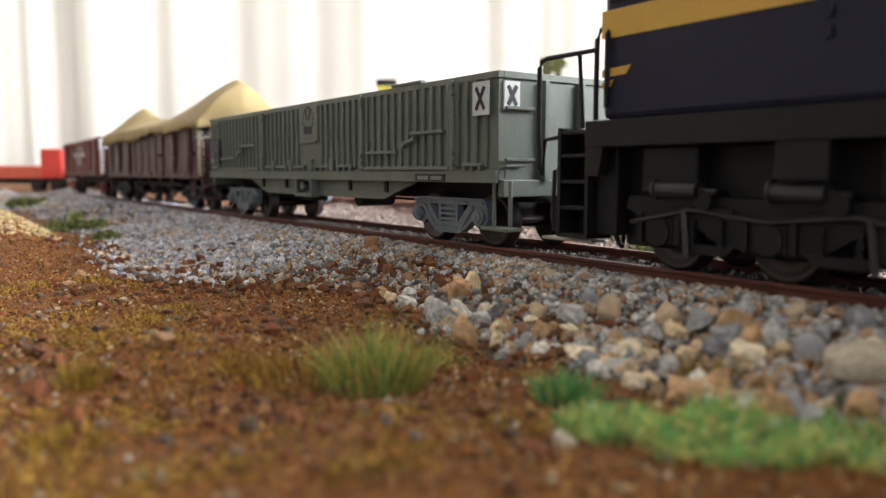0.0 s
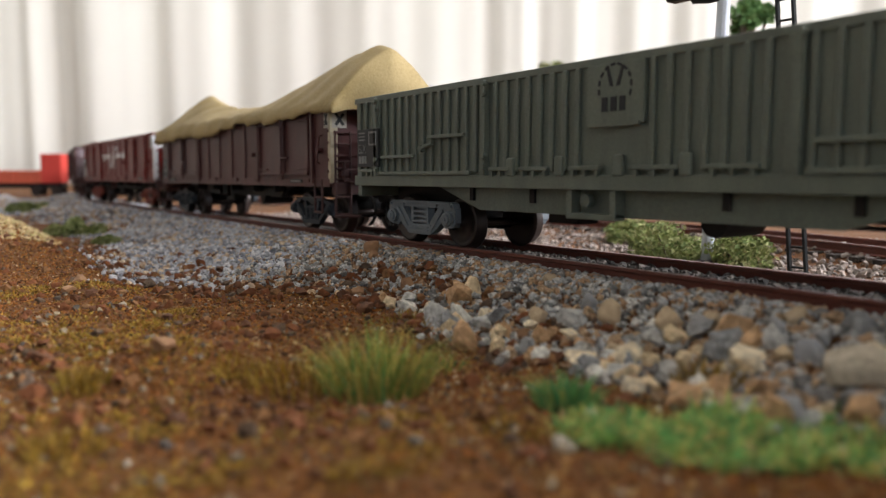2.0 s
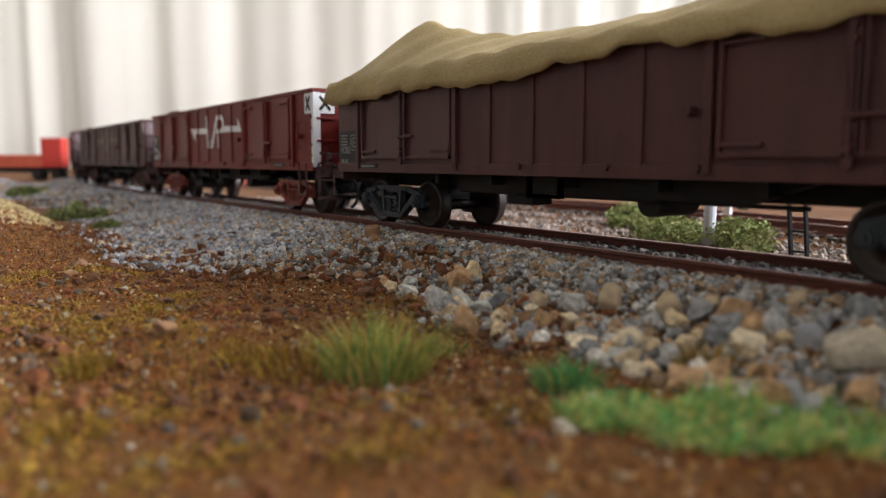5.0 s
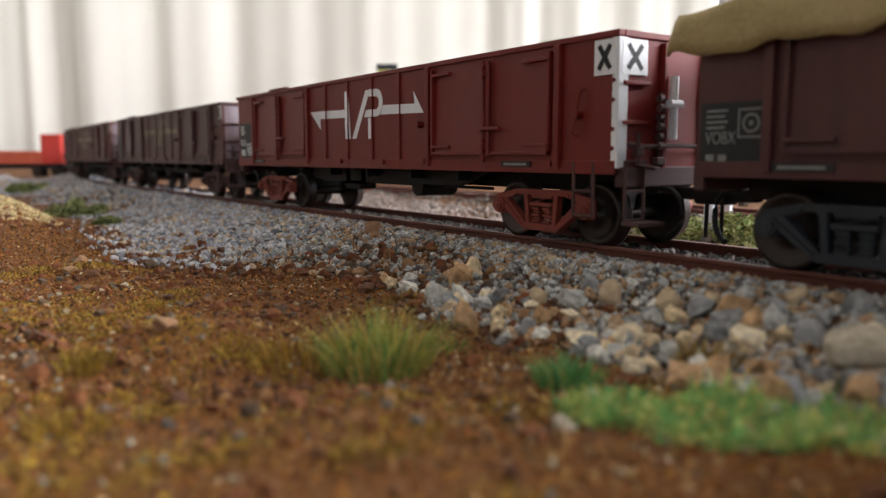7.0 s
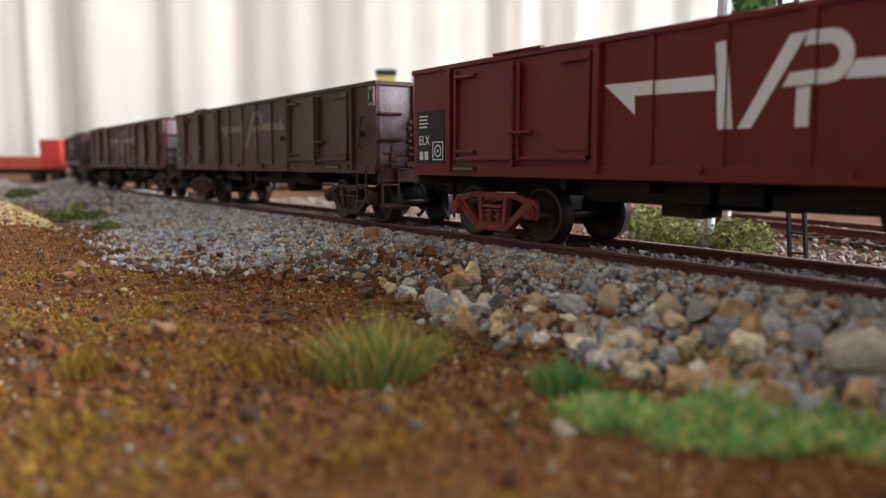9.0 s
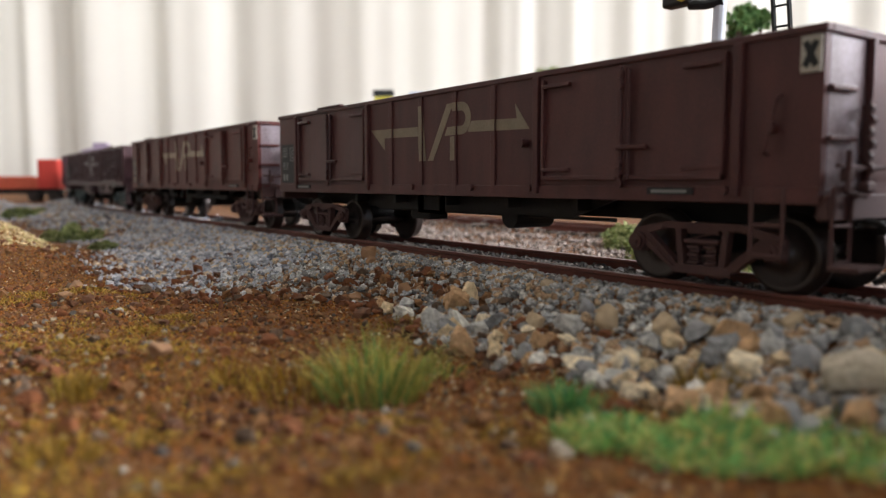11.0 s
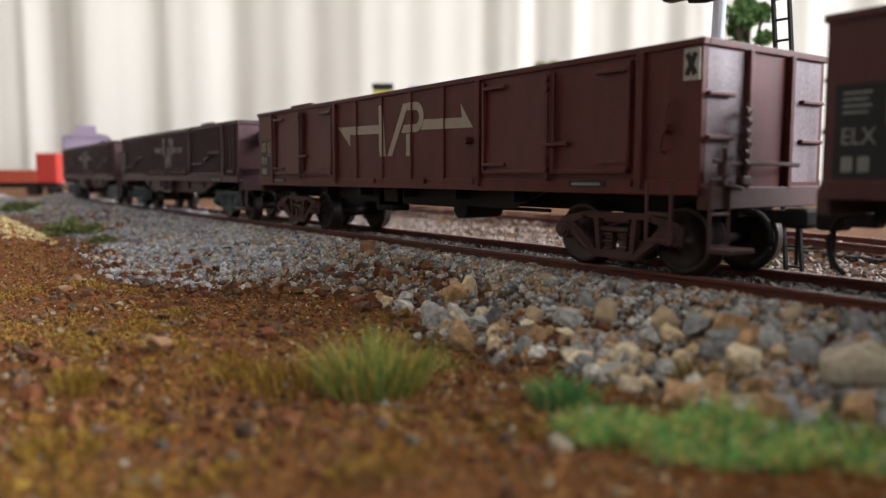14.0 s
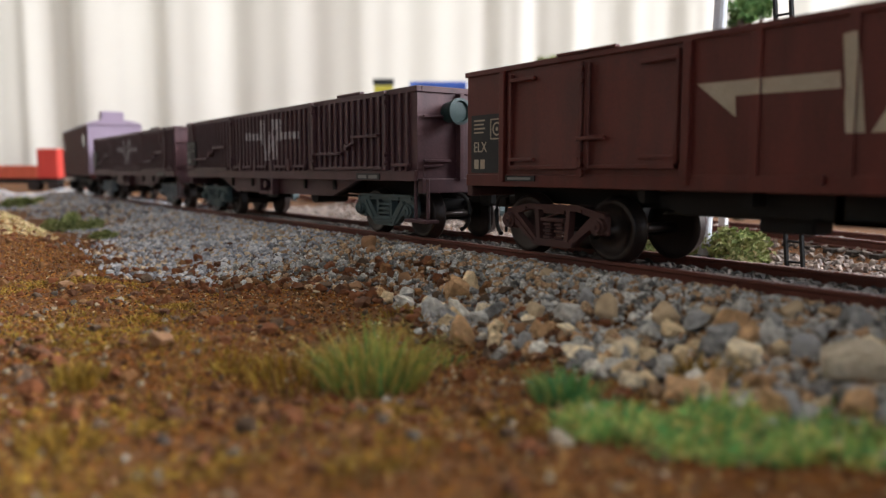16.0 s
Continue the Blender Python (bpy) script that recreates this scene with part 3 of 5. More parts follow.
def wheelset_mesh():
    bm = bmesh.new()
    for s in (-1, 1):
        prof = [(0.9, 9.6), (1.0, 9.2), (4.1, 9.0), (4.4, 9.4), (WHEEL - 0.15, 9.4), (WHEEL, 9.2), (WHEEL, 7.4), (WHEEL + 0.55, 7.2), (WHEEL + 0.55, 6.8), (4.4, 6.7), (1.0, 7.0)]
        rings = [[bm.verts.new((r * math.cos(k * math.tau / 32) * MM, s * y * MM, r * math.sin(k * math.tau / 32) * MM)) for k in range(32)] for r, y in prof]
        for a, b in zip(rings, rings[1:]):
            for k in range(32):
                bm.faces.new((a[k], a[(k + 1) % 32], b[(k + 1) % 32], b[k]))
        bm.faces.new(rings[0])
        bm.faces.new(rings[-1])
    disc(bm, 0, -11.5, 11.5, 0, 0.85, 12)
    bmesh.ops.recalc_face_normals(bm, faces=bm.faces[:])
    me = bpy.data.meshes.new("wheelset")
    bm.to_mesh(me)
    bm.free()
    for p in me.polygons:
        p.use_smooth = len(p.vertices) == 4
    me.materials.append(WHEELSTEEL)
    return me


WHEELSET = wheelset_mesh()


def journal(bm, x, z, y0, y1, r):
    """Axlebox: a domed round cover on a chunky housing."""
    box(bm, x - r * 1.05, x + r * 1.05, y0, y1, z - r * 1.1, z + r * 1.25, r * 0.35)
    disc(bm, x, y0 - 0.7, y0 + 0.2, z, r, 18)
    disc(bm, x, y0 - 1.15, y0 - 0.65, z, r * 0.72, 14)
    disc(bm, x, y0 - 1.4, y0 - 1.1, z, r * 0.3, 10)


def diamond_frame():
    """Open cast sideframe with slanting arms and a spring nest, as on the plain-sided wagons."""
    bm = bmesh.new()
    y0, y1 = -12.9, -11.6
    prism(bm, [(-12.6, 6.6), (-12.2, 8.0), (-6.4, 9.3), (6.4, 9.3), (12.2, 8.0), (12.6, 6.6), (10.6, 6.9), (6.0, 8.2), (-6.0, 8.2), (-10.6, 6.9)], y0, y1)
    for s in (-1, 1):
        prism(bm, [(s * 10.9, 6.6), (s * 9.3, 7.3), (s * 3.9, 2.3), (s * 5.2, 1.6)], y0 - 0.1, y1)
        prism(bm, [(s * 10.5, 5.8), (s * 9.6, 6.4), (s * 4.4, 1.9), (s * 5.0, 1.7)], y0 - 0.4, y0)
        prism(bm, [(s * 4.5, 8.3), (s * 3.5, 8.3), (s * 3.0, 2.2), (s * 3.9, 2.2)], y0 - 0.1, y1)
        journal(bm, s * 11.2, 5.7, y0, y1, 1.6)
        for j in range(5):
            box(bm, s * 1.45 - 0.95 + 0.12 * (j % 2), s * 1.45 + 0.95 - 0.12 * (j % 2), y0 - 0.05 + 0.3 * (j % 2), y1 - 0.1, 2.6 + 0.64 * j, 3.1 + 0.64 * j, 0.1)
        disc(bm, s * 7.0, y0 - 0.35, y0, 8.35, 0.35, 8)
    prism(bm, [(-5.2, 1.5), (-3.9, 2.5), (3.9, 2.5), (5.2, 1.5), (4.2, 1.1), (-4.2, 1.1)], y0 - 0.3, y1)
    box(bm, -2.9, 2.9, y0 - 0.25, y1, 5.9, 6.7, 0.2)
    box(bm, -2.7, 2.7, y0 + 0.2, y1, 7.5, 8.3, 0.1)
    prism(bm, [(-2.0, 6.7), (-1.4, 6.7), (1.6, 7.6), (1.0, 7.6)], y0, y1 - 0.2)
    bm.transform(Matrix.Translation((0, 0, 0.95 * MM)) @ Matrix.Diagonal((1, 1, 0.9, 1)))
    return bm


def cast_frame():
    """Heavy cast sideframe with triangular windows either side of a slatted spring nest."""
    bm = bmesh.new()
    y0, y1 = -13.2, -11.5
    prism(bm, [(-13.0, 7.6), (-12.6, 9.2), (-11.8, 9.7), (11.8, 9.7), (12.6, 9.2), (13.0, 7.6), (9.0, 8.1), (-9.0, 8.1)], y0, y1)
    box(bm, -11.6, 11.6, y0 - 0.3, y0 + 0.1, 9.0, 9.75, 0.12)
    for s in (-1, 1):
        prism(bm, [(s * 13.1, 8.2), (s * 9.0, 8.2), (s * 7.7, 5.6), (s * 8.6, 3.6), (s * 9.6, 2.9), (s * 12.4, 3.2), (s * 13.2, 4.6)], y0 + 0.2, y1)
        journal(bm, s * 10.9, 5.4, y0, y1, 1.9)
        prism(bm, [(s * 8.9, 8.2), (s * 7.2, 8.2), (s * 3.4, 3.6), (s * 4.8, 1.5), (s * 6.0, 2.2), (s * 8.6, 4.4)], y0, y1)
        prism(bm, [(s * 9.2, 7.4), (s * 8.5, 7.9), (s * 4.4, 2.6), (s * 5.0, 2.2)], y0 - 0.35, y0)
        prism(bm, [(s * 3.4, 8.3), (s * 2.5, 8.3), (s * 2.5, 3.2), (s * 3.4, 3.2)], y0 - 0.1, y1)
        for x in (6.6, 12.0):
            disc(bm, s * x, y0 - 0.4, y0 + 0.1, 8.75, 0.36, 8)
    prism(bm, [(-4.9, 1.3), (-4.4, 3.6), (4.4, 3.6), (4.9, 1.3), (3.8, 0.9), (-3.8, 0.9)], y0 - 0.25, y1)
    for z in (1.9, 2.8):
        box(bm, -3.8, 3.8, y0 - 0.55, y0 - 0.2, z - 0.2, z + 0.2, 0.08)
    for z in (4.3, 5.6, 6.9):
        box(bm, -2.6, 2.6, y0 - 0.2, y1 - 0.2, z - 0.36, z + 0.36, 0.15)
    box(bm, -2.5, 2.5, y0 + 0.9, y1, 3.5, 8.2)
    bm.transform(Matrix.Translation((0, 0, 1.7 * MM)) @ Matrix.Diagonal((1, 1, 0.83, 1)))
    return bm


FRAMES = {}


def bogie(wagon, x, style, material, base=10.5):
    """A bogie under a wagon: bolster, two sideframes and two turning wheelsets."""
    bm = bmesh.new()
    box(bm, -3.2, 3.2, -11.5, 11.5, 5.2, 8.6, 0.3)
    for s in (-1, 1):
        box(bm, s * 7 - 0.6, s * 7 + 0.6, -10, 10, 3.6, 4.6)
    b = part("bogie", bm, BLACK, wagon)
    b.location = (x * MM, 0, 0)
    key = (style, material.name)
    if key not in FRAMES:
        bm = diamond_frame() if style == "diamond" else cast_frame()
        bmesh.ops.recalc_face_normals(bm, faces=bm.faces[:])
        o = part("sideframe", bm, material, b)
        FRAMES[key] = o.data
    else:
        o = new("sideframe", FRAMES[key])
        o.parent = b
    o = new("sideframe", FRAMES[key])
    o.parent = b
    o.rotation_euler = (0, 0, math.pi)
    for s in (-1, 1):
        w = new("wheelset", WHEELSET)
        w.parent = b
        SPIN.append((w, s * base))
    return b


def coupler(wagon, end, half):
    bm = bmesh.new()
    box(bm, end * half, end * (half + 5.2), -1.3, 1.3, 8.2, 10.2, 0.3)
    box(bm, end * (half + 4.4), end * (half + 8.0), -2.2, 1.6, 7.6, 10.6, 0.6)
    rod(bm, [(end * (half + 6), -0.6, 8), (end * (half + 6), -0.6, 2.2)], 0.35)
    part("coupler", bm, BLACK, wagon)
    bm = bmesh.new()
    pts = [(end * (half - 0.4), -5.5, 10.4)]
    pts += [(end * (half + 1.2 + 3.2 * math.sin(a)), -5.5 + 0.8 * math.sin(a), 6.2 + 4.0 * math.cos(a)) for a in np.linspace(0.4, 2.9, 9)]
    part("air_hose", rod(bm, pts, 0.45, 8), RUBBER, wagon)


def underframe(wagon, half):
    part("centre_sill", boxes((-half + 1, half - 1, -4.5, 4.5, 9.0, 12.9), bevel=0.2), BLACK, wagon)
    for s in (-1, 1):
        bm = bmesh.new()
        prism(bm, [(-46, 13.0), (46, 13.0), (34, 9.0), (-34, 9.0)], s * 9.5, s * 10.5)
        part("truss", bm, BLACK, wagon)
    for x in (-38, -20, 0, 20, 38):
        part("crossbearer", boxes((x - 0.6, x + 0.6, -14, 14, 10.4, 12.95)), BLACK, wagon)
    part("air_tank", disc(bmesh.new(), 14, -8, 2, 8.4, 2.4, 18), BLACK, wagon)
    part("brake_cylinder", boxes((-22, -14, -8, -3, 6.6, 10.0), bevel=0.3), BLACK, wagon)
    part("brake_rod", rod(bmesh.new(), [(-40, -6, 8.6), (40, -6, 8.6)], 0.35), BLACK, wagon)


def shell(wagon, half, z0, z1, paint, t=0.9, side=SIDE):
    """Open box: floor, two sides and two ends with real thickness."""
    part("wagon_floor", boxes((-half, half, -side, side, z0, z0 + 1.2)), paint, wagon)
    for s in (-1, 1):
        part("side_wall", boxes((-half, half, s * side, s * (side - t), z0 + 1.2, z1)), paint, wagon)
        part("end_wall", boxes((s * half, s * (half - t), -side + t, side - t, z0 + 1.2, z1)), paint, wagon)


def rim(half, z, side=SIDE, w=1.3, h=0.9):
    bm = bmesh.new()
    for s in (-1, 1):
        box(bm, -half - 0.4, half + 0.4, s * (side + 0.45), s * (side - w + 0.4), z - h, z + 0.1, 0.15)
        box(bm, s * (half + 0.45), s * (half - w), -side + 0.9, side - 0.9, z - h, z + 0.12, 0.12)
    return bm


def end_face(wagon, half, end, mat, steps=True, climb=15.0):
    """Ribs, grab rails, ladder and step of one wagon end."""
    for z in (20.5, 26.6):
        for y0, y1 in ((-SIDE + 0.8, -SIDE + 6.8), (SIDE - 6.8, SIDE - 0.8)):
            part("end_rib", boxes((end * (half + 0.02), end * (half + 0.75), y0, y1, z - 0.3, z + 0.3), bevel=0.12), mat, wagon)
    for y in (-5.4, 5.4):
        part("end_post", boxes((end * (half + 0.03), end * (half + 1.0), y - 0.5, y + 0.5, 13.2, 33.2), bevel=0.12), mat, wagon)
    part("headstock", boxes((end * (half - 0.8), end * (half + 0.9), -SIDE + 0.6, SIDE - 0.6, 10.4, 13.6), bevel=0.2), BROWNFRAME, wagon)
    if not steps:
        return
    for s in (-1, 1):
        if s * end > 0:
            continue
        bm = bmesh.new()
        x, y = end * (half - 4.5), s * (SIDE + 0.3)
        for dx in (0, 4.4):
            rod(bm, [(x - end * dx, y, 14.4), (x - end * dx, y, 5.6)], 0.32)
        rod(bm, [(x, y, 5.6), (x - end * 4.4, y, 5.6)], 0.36)
        rod(bm, [(x, y, 9.6), (x - end * 4.4, y, 9.6)], 0.3)
        part("step", bm, BROWNFRAME, wagon)
        bm = bmesh.new()
        xe = end * (half + 1.2)
        for dy in (0.8, 5.2):
            rod(bm, [(xe, s * (SIDE - dy), climb), (xe, s * (SIDE - dy), 5.0)], 0.3)
        for z in np.arange(5.2, climb, 4.6):
            rod(bm, [(xe, s * (SIDE - 0.8), z), (xe, s * (SIDE - 5.2), z)], 0.28)
        part("ladder", bm, BROWNFRAME, wagon)


def cross_plate(wagon, x0, x1, z0, z1, white, end=None, half=0):
    """A white square with a black cross, on the side wall or, with end, on the end wall."""
    def across(bm, u0, u1, v0, v1, d0, d1):
        if end is None:
            box(bm, u0, u1, -SIDE - d1, -SIDE - d0, v0, v1)
        else:
            box(bm, end * (half + d0), end * (half + d1), -SIDE + u0, -SIDE + u1, v0, v1)
    bm = bmesh.new()
    across(bm, x0, x1, z0, z1, 0.02, 0.42)
    p = part("marker_plate", bm, white, wagon, "white square plate with a black cross")
    bm = bmesh.new()
    cx, cz, hx, hz = (x0 + x1) / 2, (z0 + z1) / 2, (x1 - x0) * 0.27, (z1 - z0) * 0.34
    for s in (-1, 1):
        a, b = Vector((cx - s * hx, 0, cz - hz)), Vector((cx + s * hx, 0, cz + hz))
        d = (b - a).normalized()
        n = Vector((d.z, 0, -d.x)) * 0.42
        quad = [a + n, b + n, b - n, a - n]
        depth = (0.44, 0.5 + 0.02 * s)
        if end is None:
            prism(bm, [(q.x, q.z) for q in quad], -SIDE - depth[1], -SIDE - depth[0])
        else:
            vs = [[bm.verts.new(Vector((end * (half + k), -SIDE + q.x, q.z)) * MM) for q in quad] for k in depth]
            bm.faces.new(vs[0]), bm.faces.new(vs[1])
            for k in range(4):
                bm.faces.new((vs[0][k], vs[0][(k + 1) % 4], vs[1][(k + 1) % 4], vs[1][k]))
    part("cross", bm, DARKPAINT, p)


def clip_x(outline, x, keep):
    """The part of an outline on one side of a vertical line."""
    out = []
    for (ax, az), (bx, bz) in zip(outline, outline[1:] + outline[:1]):
        ina, inb = keep * (ax - x) >= 0, keep * (bx - x) >= 0
        if ina:
            out.append((ax, az))
        if ina != inb:
            t = (x - ax) / (bx - ax)
            out.append((x, az + (bz - az) * t))
    return out


def arrow_emblem(wagon, paint, wall, stake):
    """Double-ended arrow with a slanted bar, a diagonal and a hooked loop, as plain painted shapes over wall and stakes."""
    loop_out = [(8.2 + 3.0 * math.sin(a), 27.75 + 3.2 * math.cos(a)) for a in np.linspace(0, math.pi, 11)]
    loop_in = [(8.0 + 1.5 * math.sin(a), 27.75 + 1.5 * math.cos(a)) for a in np.linspace(0, math.pi, 11)]
    o, i = [(5.7, 30.95)] + loop_out + [(2.4, 24.55)], [(5.0, 29.25)] + loop_in + [(3.4, 26.25)]
    hook = [[o[j], o[j + 1], i[j + 1], i[j]] for j in range(len(o) - 1)]
    shapes = [[[(-27.5, 27.2), (-7.6, 26.9), (-7.4, 24.9), (-21.4, 25.1), (-21.2, 22.3)]], [[(-7.5, 31.1), (-5.7, 31.2), (-4.4, 19.6), (-6.4, 19.6)]],
              [[(-3.7, 19.6), (-1.7, 19.6), (5.4, 30.9), (3.2, 30.9)]], [[(4.3, 24.3), (6.3, 24.3), (6.3, 19.5), (4.3, 19.5)]], hook,
              [[(11.4, 27.0), (24.8, 26.6), (24.3, 29.3), (28.3, 24.5), (10.2, 24.9)]]]
    for k, shape in enumerate(shapes):
        bm = bmesh.new()
        for outline in shape:
            prism(bm, outline, wall - 0.04 - 0.004 * k, wall)
            for x in (-18.3, -6.1, 6.1, 18.3):
                c = clip_x(clip_x(outline, x - 0.62, 1), x + 0.62, -1)
                if len(c) > 2:
                    prism(bm, c, stake - 0.05 - 0.004 * k, stake)
        part("emblem_shape", bm, paint, wagon)


def marking_bars(wagon, x, z, rows, paint, y):
    bm = bmesh.new()
    for k, (w, h, gap) in enumerate(rows):
        box(bm, x, x + w, y - 0.05, y, z, z + h)
        z -= gap
    part("pale_marking", bm, paint, wagon)


def data_panel(wagon, x0, z0, x1, z1, words, paint, text_size):
    y = -SIDE
    p = part("data_panel", boxes((x0, x1, y - 0.12, y - 0.01, z0, z1)), DARKPAINT, wagon, "black data panel with pale lettering")
    if words:
        text_mesh("lettering", words, text_size, paint, p, x0 + 0.8, y - 0.17, z0 + 3.9, squeeze=0.85 if len(words) < 4 else 0.72)
    bm = bmesh.new()
    for k in range(4):
        box(bm, x0 + 0.9, x0 + 4.2 - 0.4 * (k % 2), y - 0.17, y - 0.12, z1 - 1.2 - 0.75 * k, z1 - 0.9 - 0.75 * k)
    for k in range(2):
        box(bm, x0 + 1.0 + 1.9 * k, x0 + 2.3 + 1.9 * k, y - 0.17, y - 0.12, z0 + 0.7, z0 + 2.5)
    cx, cz = x1 - 2.3, z0 + 2.6 if paint is WHITEPAINT else z1 - 2.8
    for a in (-1, 1):
        box(bm, cx + a * 1.8 - 0.12, cx + a * 1.8 + 0.12, y - 0.18, y - 0.12, cz - 1.9, cz + 1.9)
        box(bm, cx - 1.7, cx + 1.7, y - 0.18, y - 0.12, cz + a * 1.8 - 0.12, cz + a * 1.8 + 0.12)
    for k in range(12):
        a = k * math.tau / 12
        prism(bm, [(cx + r * math.cos(b), cz + r * math.sin(b)) for r, b in ((1.3, a), (1.3, a + 0.53), (1.0, a + 0.53), (1.0, a))], y - 0.18, y - 0.12)
    disc(bm, cx, y - 0.18, y - 0.12, cz, 0.35, 8)
    part("lettering", bm, paint, p)


def brake_gear(wagon, half):
    """Handbrake chain guide, links and rodding on the front end, with the pipe along the headstock."""
    x = half + 1.3
    bm = bmesh.new()
    for k in range(6):
        disc(bm, x + 0.5 * (k % 2), -7.6 - 0.5 * (k % 2), -6.6 - 0.5 * (k % 2), 24.4 - 1.5 * k, 0.62, 10)
    rod(bm, [(x, -7.1, 25.5), (x, -7.1, 14.2)], 0.25, 6)
    part("chain", bm, BROWNFRAME, wagon, "rusty handbrake chain")
    bm = bmesh.new()
    rod(bm, [(x + 0.2, -SIDE + 1.0, 17.2), (x + 0.2, -SIDE + 5.0, 16.8), (x + 0.6, -2.0, 17.0), (x + 0.6, 6.0, 16.8)], 0.34, 6)
    rod(bm, [(x + 0.5, -SIDE + 3.0, 19.0), (x + 0.5, -SIDE + 3.0, 14.0), (x + 1.0, -SIDE + 6.4, 13.4)], 0.34, 6)
    box(bm, x - 0.4, x + 0.8, -SIDE + 2.6, -SIDE + 4.2, 15.2, 16.8, 0.3)
    box(bm, x - 0.4, x + 0.9, -8.6, -6.4, 13.8, 15.2, 0.3)
    part("brake_rodding", bm, BROWNFRAME, wagon, "dark rusty brake rodding")
    bm = bmesh.new()
    box(bm, x - 0.2, x + 3.6, -SIDE + 0.2, -SIDE + 6.2, 4.4, 5.1, 0.15)
    part("footboard", bm, BROWNFRAME, wagon, "worn footboard")


def stake_wagon(name, front, rear, paint, bogie_paint, label, emblem=None, panel=("ELX", 2.6), corner=None, plate=None, top=34.5, arrows=True):
    """Plain-sided open bogie wagon with stakes, four pressed doors a side and diamond bogies."""
    half = (front - rear) / 2
    ob = empty(name, label, "railway wagon", "goods wagons of the train")
    TRAIN.append((ob, (front + rear) / 2))
    shell(ob, half, 13.0, top - 0.4, paint)
    part("top_rail", rim(half, top), paint, ob)
    underframe(ob, half)
    for s in (-1, 1):
        out = lambda d: s * (SIDE + d)
        for x in (-68.9, -28.7, -18.3, -6.1, 6.1, 18.3, 30.5, 69.6):
            w, d = 0.65, 0.4 if abs(x) < 20 else 0.9
            part("stake", boxes((x - w, x + w, out(0.01), out(d), 13.2, top - 0.8), bevel=0.12), paint, ob)
        part("sill", boxes((-half, half, out(0.008), out(0.35), 12.4, 14.6), bevel=0.1), paint, ob)
        for x0, x1 in ((-66.4, -49.2), (-47.8, -30.2), (32.4, 49.3), (50.6, 67.6)):
            bm = bmesh.new()
            z0, z1 = 15.6, top - 1.6
            c = [bm.verts.new((x * MM, out(d) * MM, z * MM)) for x, z, d in ((x0, z0, 0.4), (x1, z0, 1.15), (x1, z1, 0.4), (x0, z1, 0.02))]
            k = [bm.verts.new((x * MM, out(0.01) * MM, z * MM)) for x, z in ((x0, z0), (x1, z0), (x1, z1), (x0, z1))]
            bm.faces.new((c[0], c[1], c[2])), bm.faces.new((c[0], c[2], c[3]))
            for j in range(4):
                bm.faces.new((k[j], k[(j + 1) % 4], c[(j + 1) % 4], c[j]))
            bmesh.ops.recalc_face_normals(bm, faces=bm.faces[:])
            d = part("door", bm, paint, ob)
            bm = bmesh.new()
            box(bm, x0, x1, out(0.02), out(1.0), z0 - 0.1, z0 + 0.6, 0.12)
            for x in (x0, x1):
                box(bm, x - 0.3, x + 0.3, out(0.02), out(0.95), z0 + 0.6, z1, 0.1)
            part("door_frame", bm, paint, d)
            xm, dr = (x1, -1) if x0 in (-66.4, 32.4) else (x0, 1)
            bm = bmesh.new()
            for z, w in ((z0 + 1.6, 6.5), (z1 - 1.2, 6.5)):
                xs = x0 if xm == x1 else x1
                box(bm, xs, xs - dr * w if xm == x0 else xs + w, out(0.4), out(1.15), z - 0.32, z + 0.32, 0.12)
            part("hinge", bm, paint, d)
        for x in (-48.5, 50):
            bm = bmesh.new()
            rod(bm, [(x, out(1.1), 14.4), (x, out(1.1), top - 1.4)], 0.34)
            rod(bm, [(x + 1.5, out(1.0), 15.6), (x + 1.5, out(1.0), top - 1.8)], 0.26)
            for z in (16.4, 17.9, top - 4.4, top - 2.6):
                disc(bm, x, out(0.7), out(1.6), z, 0.55, 10)
            rod(bm, [(x - 0.4, out(1.4), 20.4), (x + 5.4, out(1.4), 20.4)], 0.38)
            disc(bm, x, out(0.8), out(1.5), 20.4, 0.7, 10)
            disc(bm, x, out(0.8), out(1.4), 14.9, 0.7, 10)
            part("latch_bar", bm, paint, ob)
        for x in (27.5, 74.5):
            bm = bmesh.new()
            disc(bm, x, out(0.0), out(1.5), 22.0, 0.75, 12)
            part("rope_hook", bm, paint, ob)
        for x in (-29, -9, 12, 29, 68):
            bm = bmesh.new()
            disc(bm, x, out(0.3), out(1.0), 14.1, 0.62, 10)
            part("rope_ring", bm, paint, ob)
        bm = bmesh.new()
        rod(bm, [(74, out(0.2), 18.6), (74, out(1.2), 19), (75.5, out(1.2), 25.6), (75.5, out(0.2), 26)], 0.26)
        part("grab_rail", bm, paint, ob)
    bm = bmesh.new()
    for s in (-1, 1):
        box(bm, -7.4, -6.6, -SIDE, -SIDE + 0.8, 9.2, 12.6)
        box(bm, 0.6, 1.4, -SIDE, -SIDE + 0.8, 9.2, 12.6)
        box(bm, -7.4, 1.4, -SIDE - 0.1, -SIDE + 0.9, 8.6, 9.3)
    part("brake_stirrup", bm, paint, ob)
    part("raised_lip", boxes((-55, -42, -SIDE - 0.6, -SIDE + 0.5, top + 0.12, top + 0.6), bevel=0.12), paint, ob)
    part("small_plate", boxes((55, 63, -SIDE - 0.6, -SIDE - 0.36, 13.4, 14.4)), DARKPAINT, ob, "small black plate")
    part("small_plate", boxes((-68, -60, -SIDE - 0.6, -SIDE - 0.36, 13.4, 14.4)), DARKPAINT, ob, "small black plate")
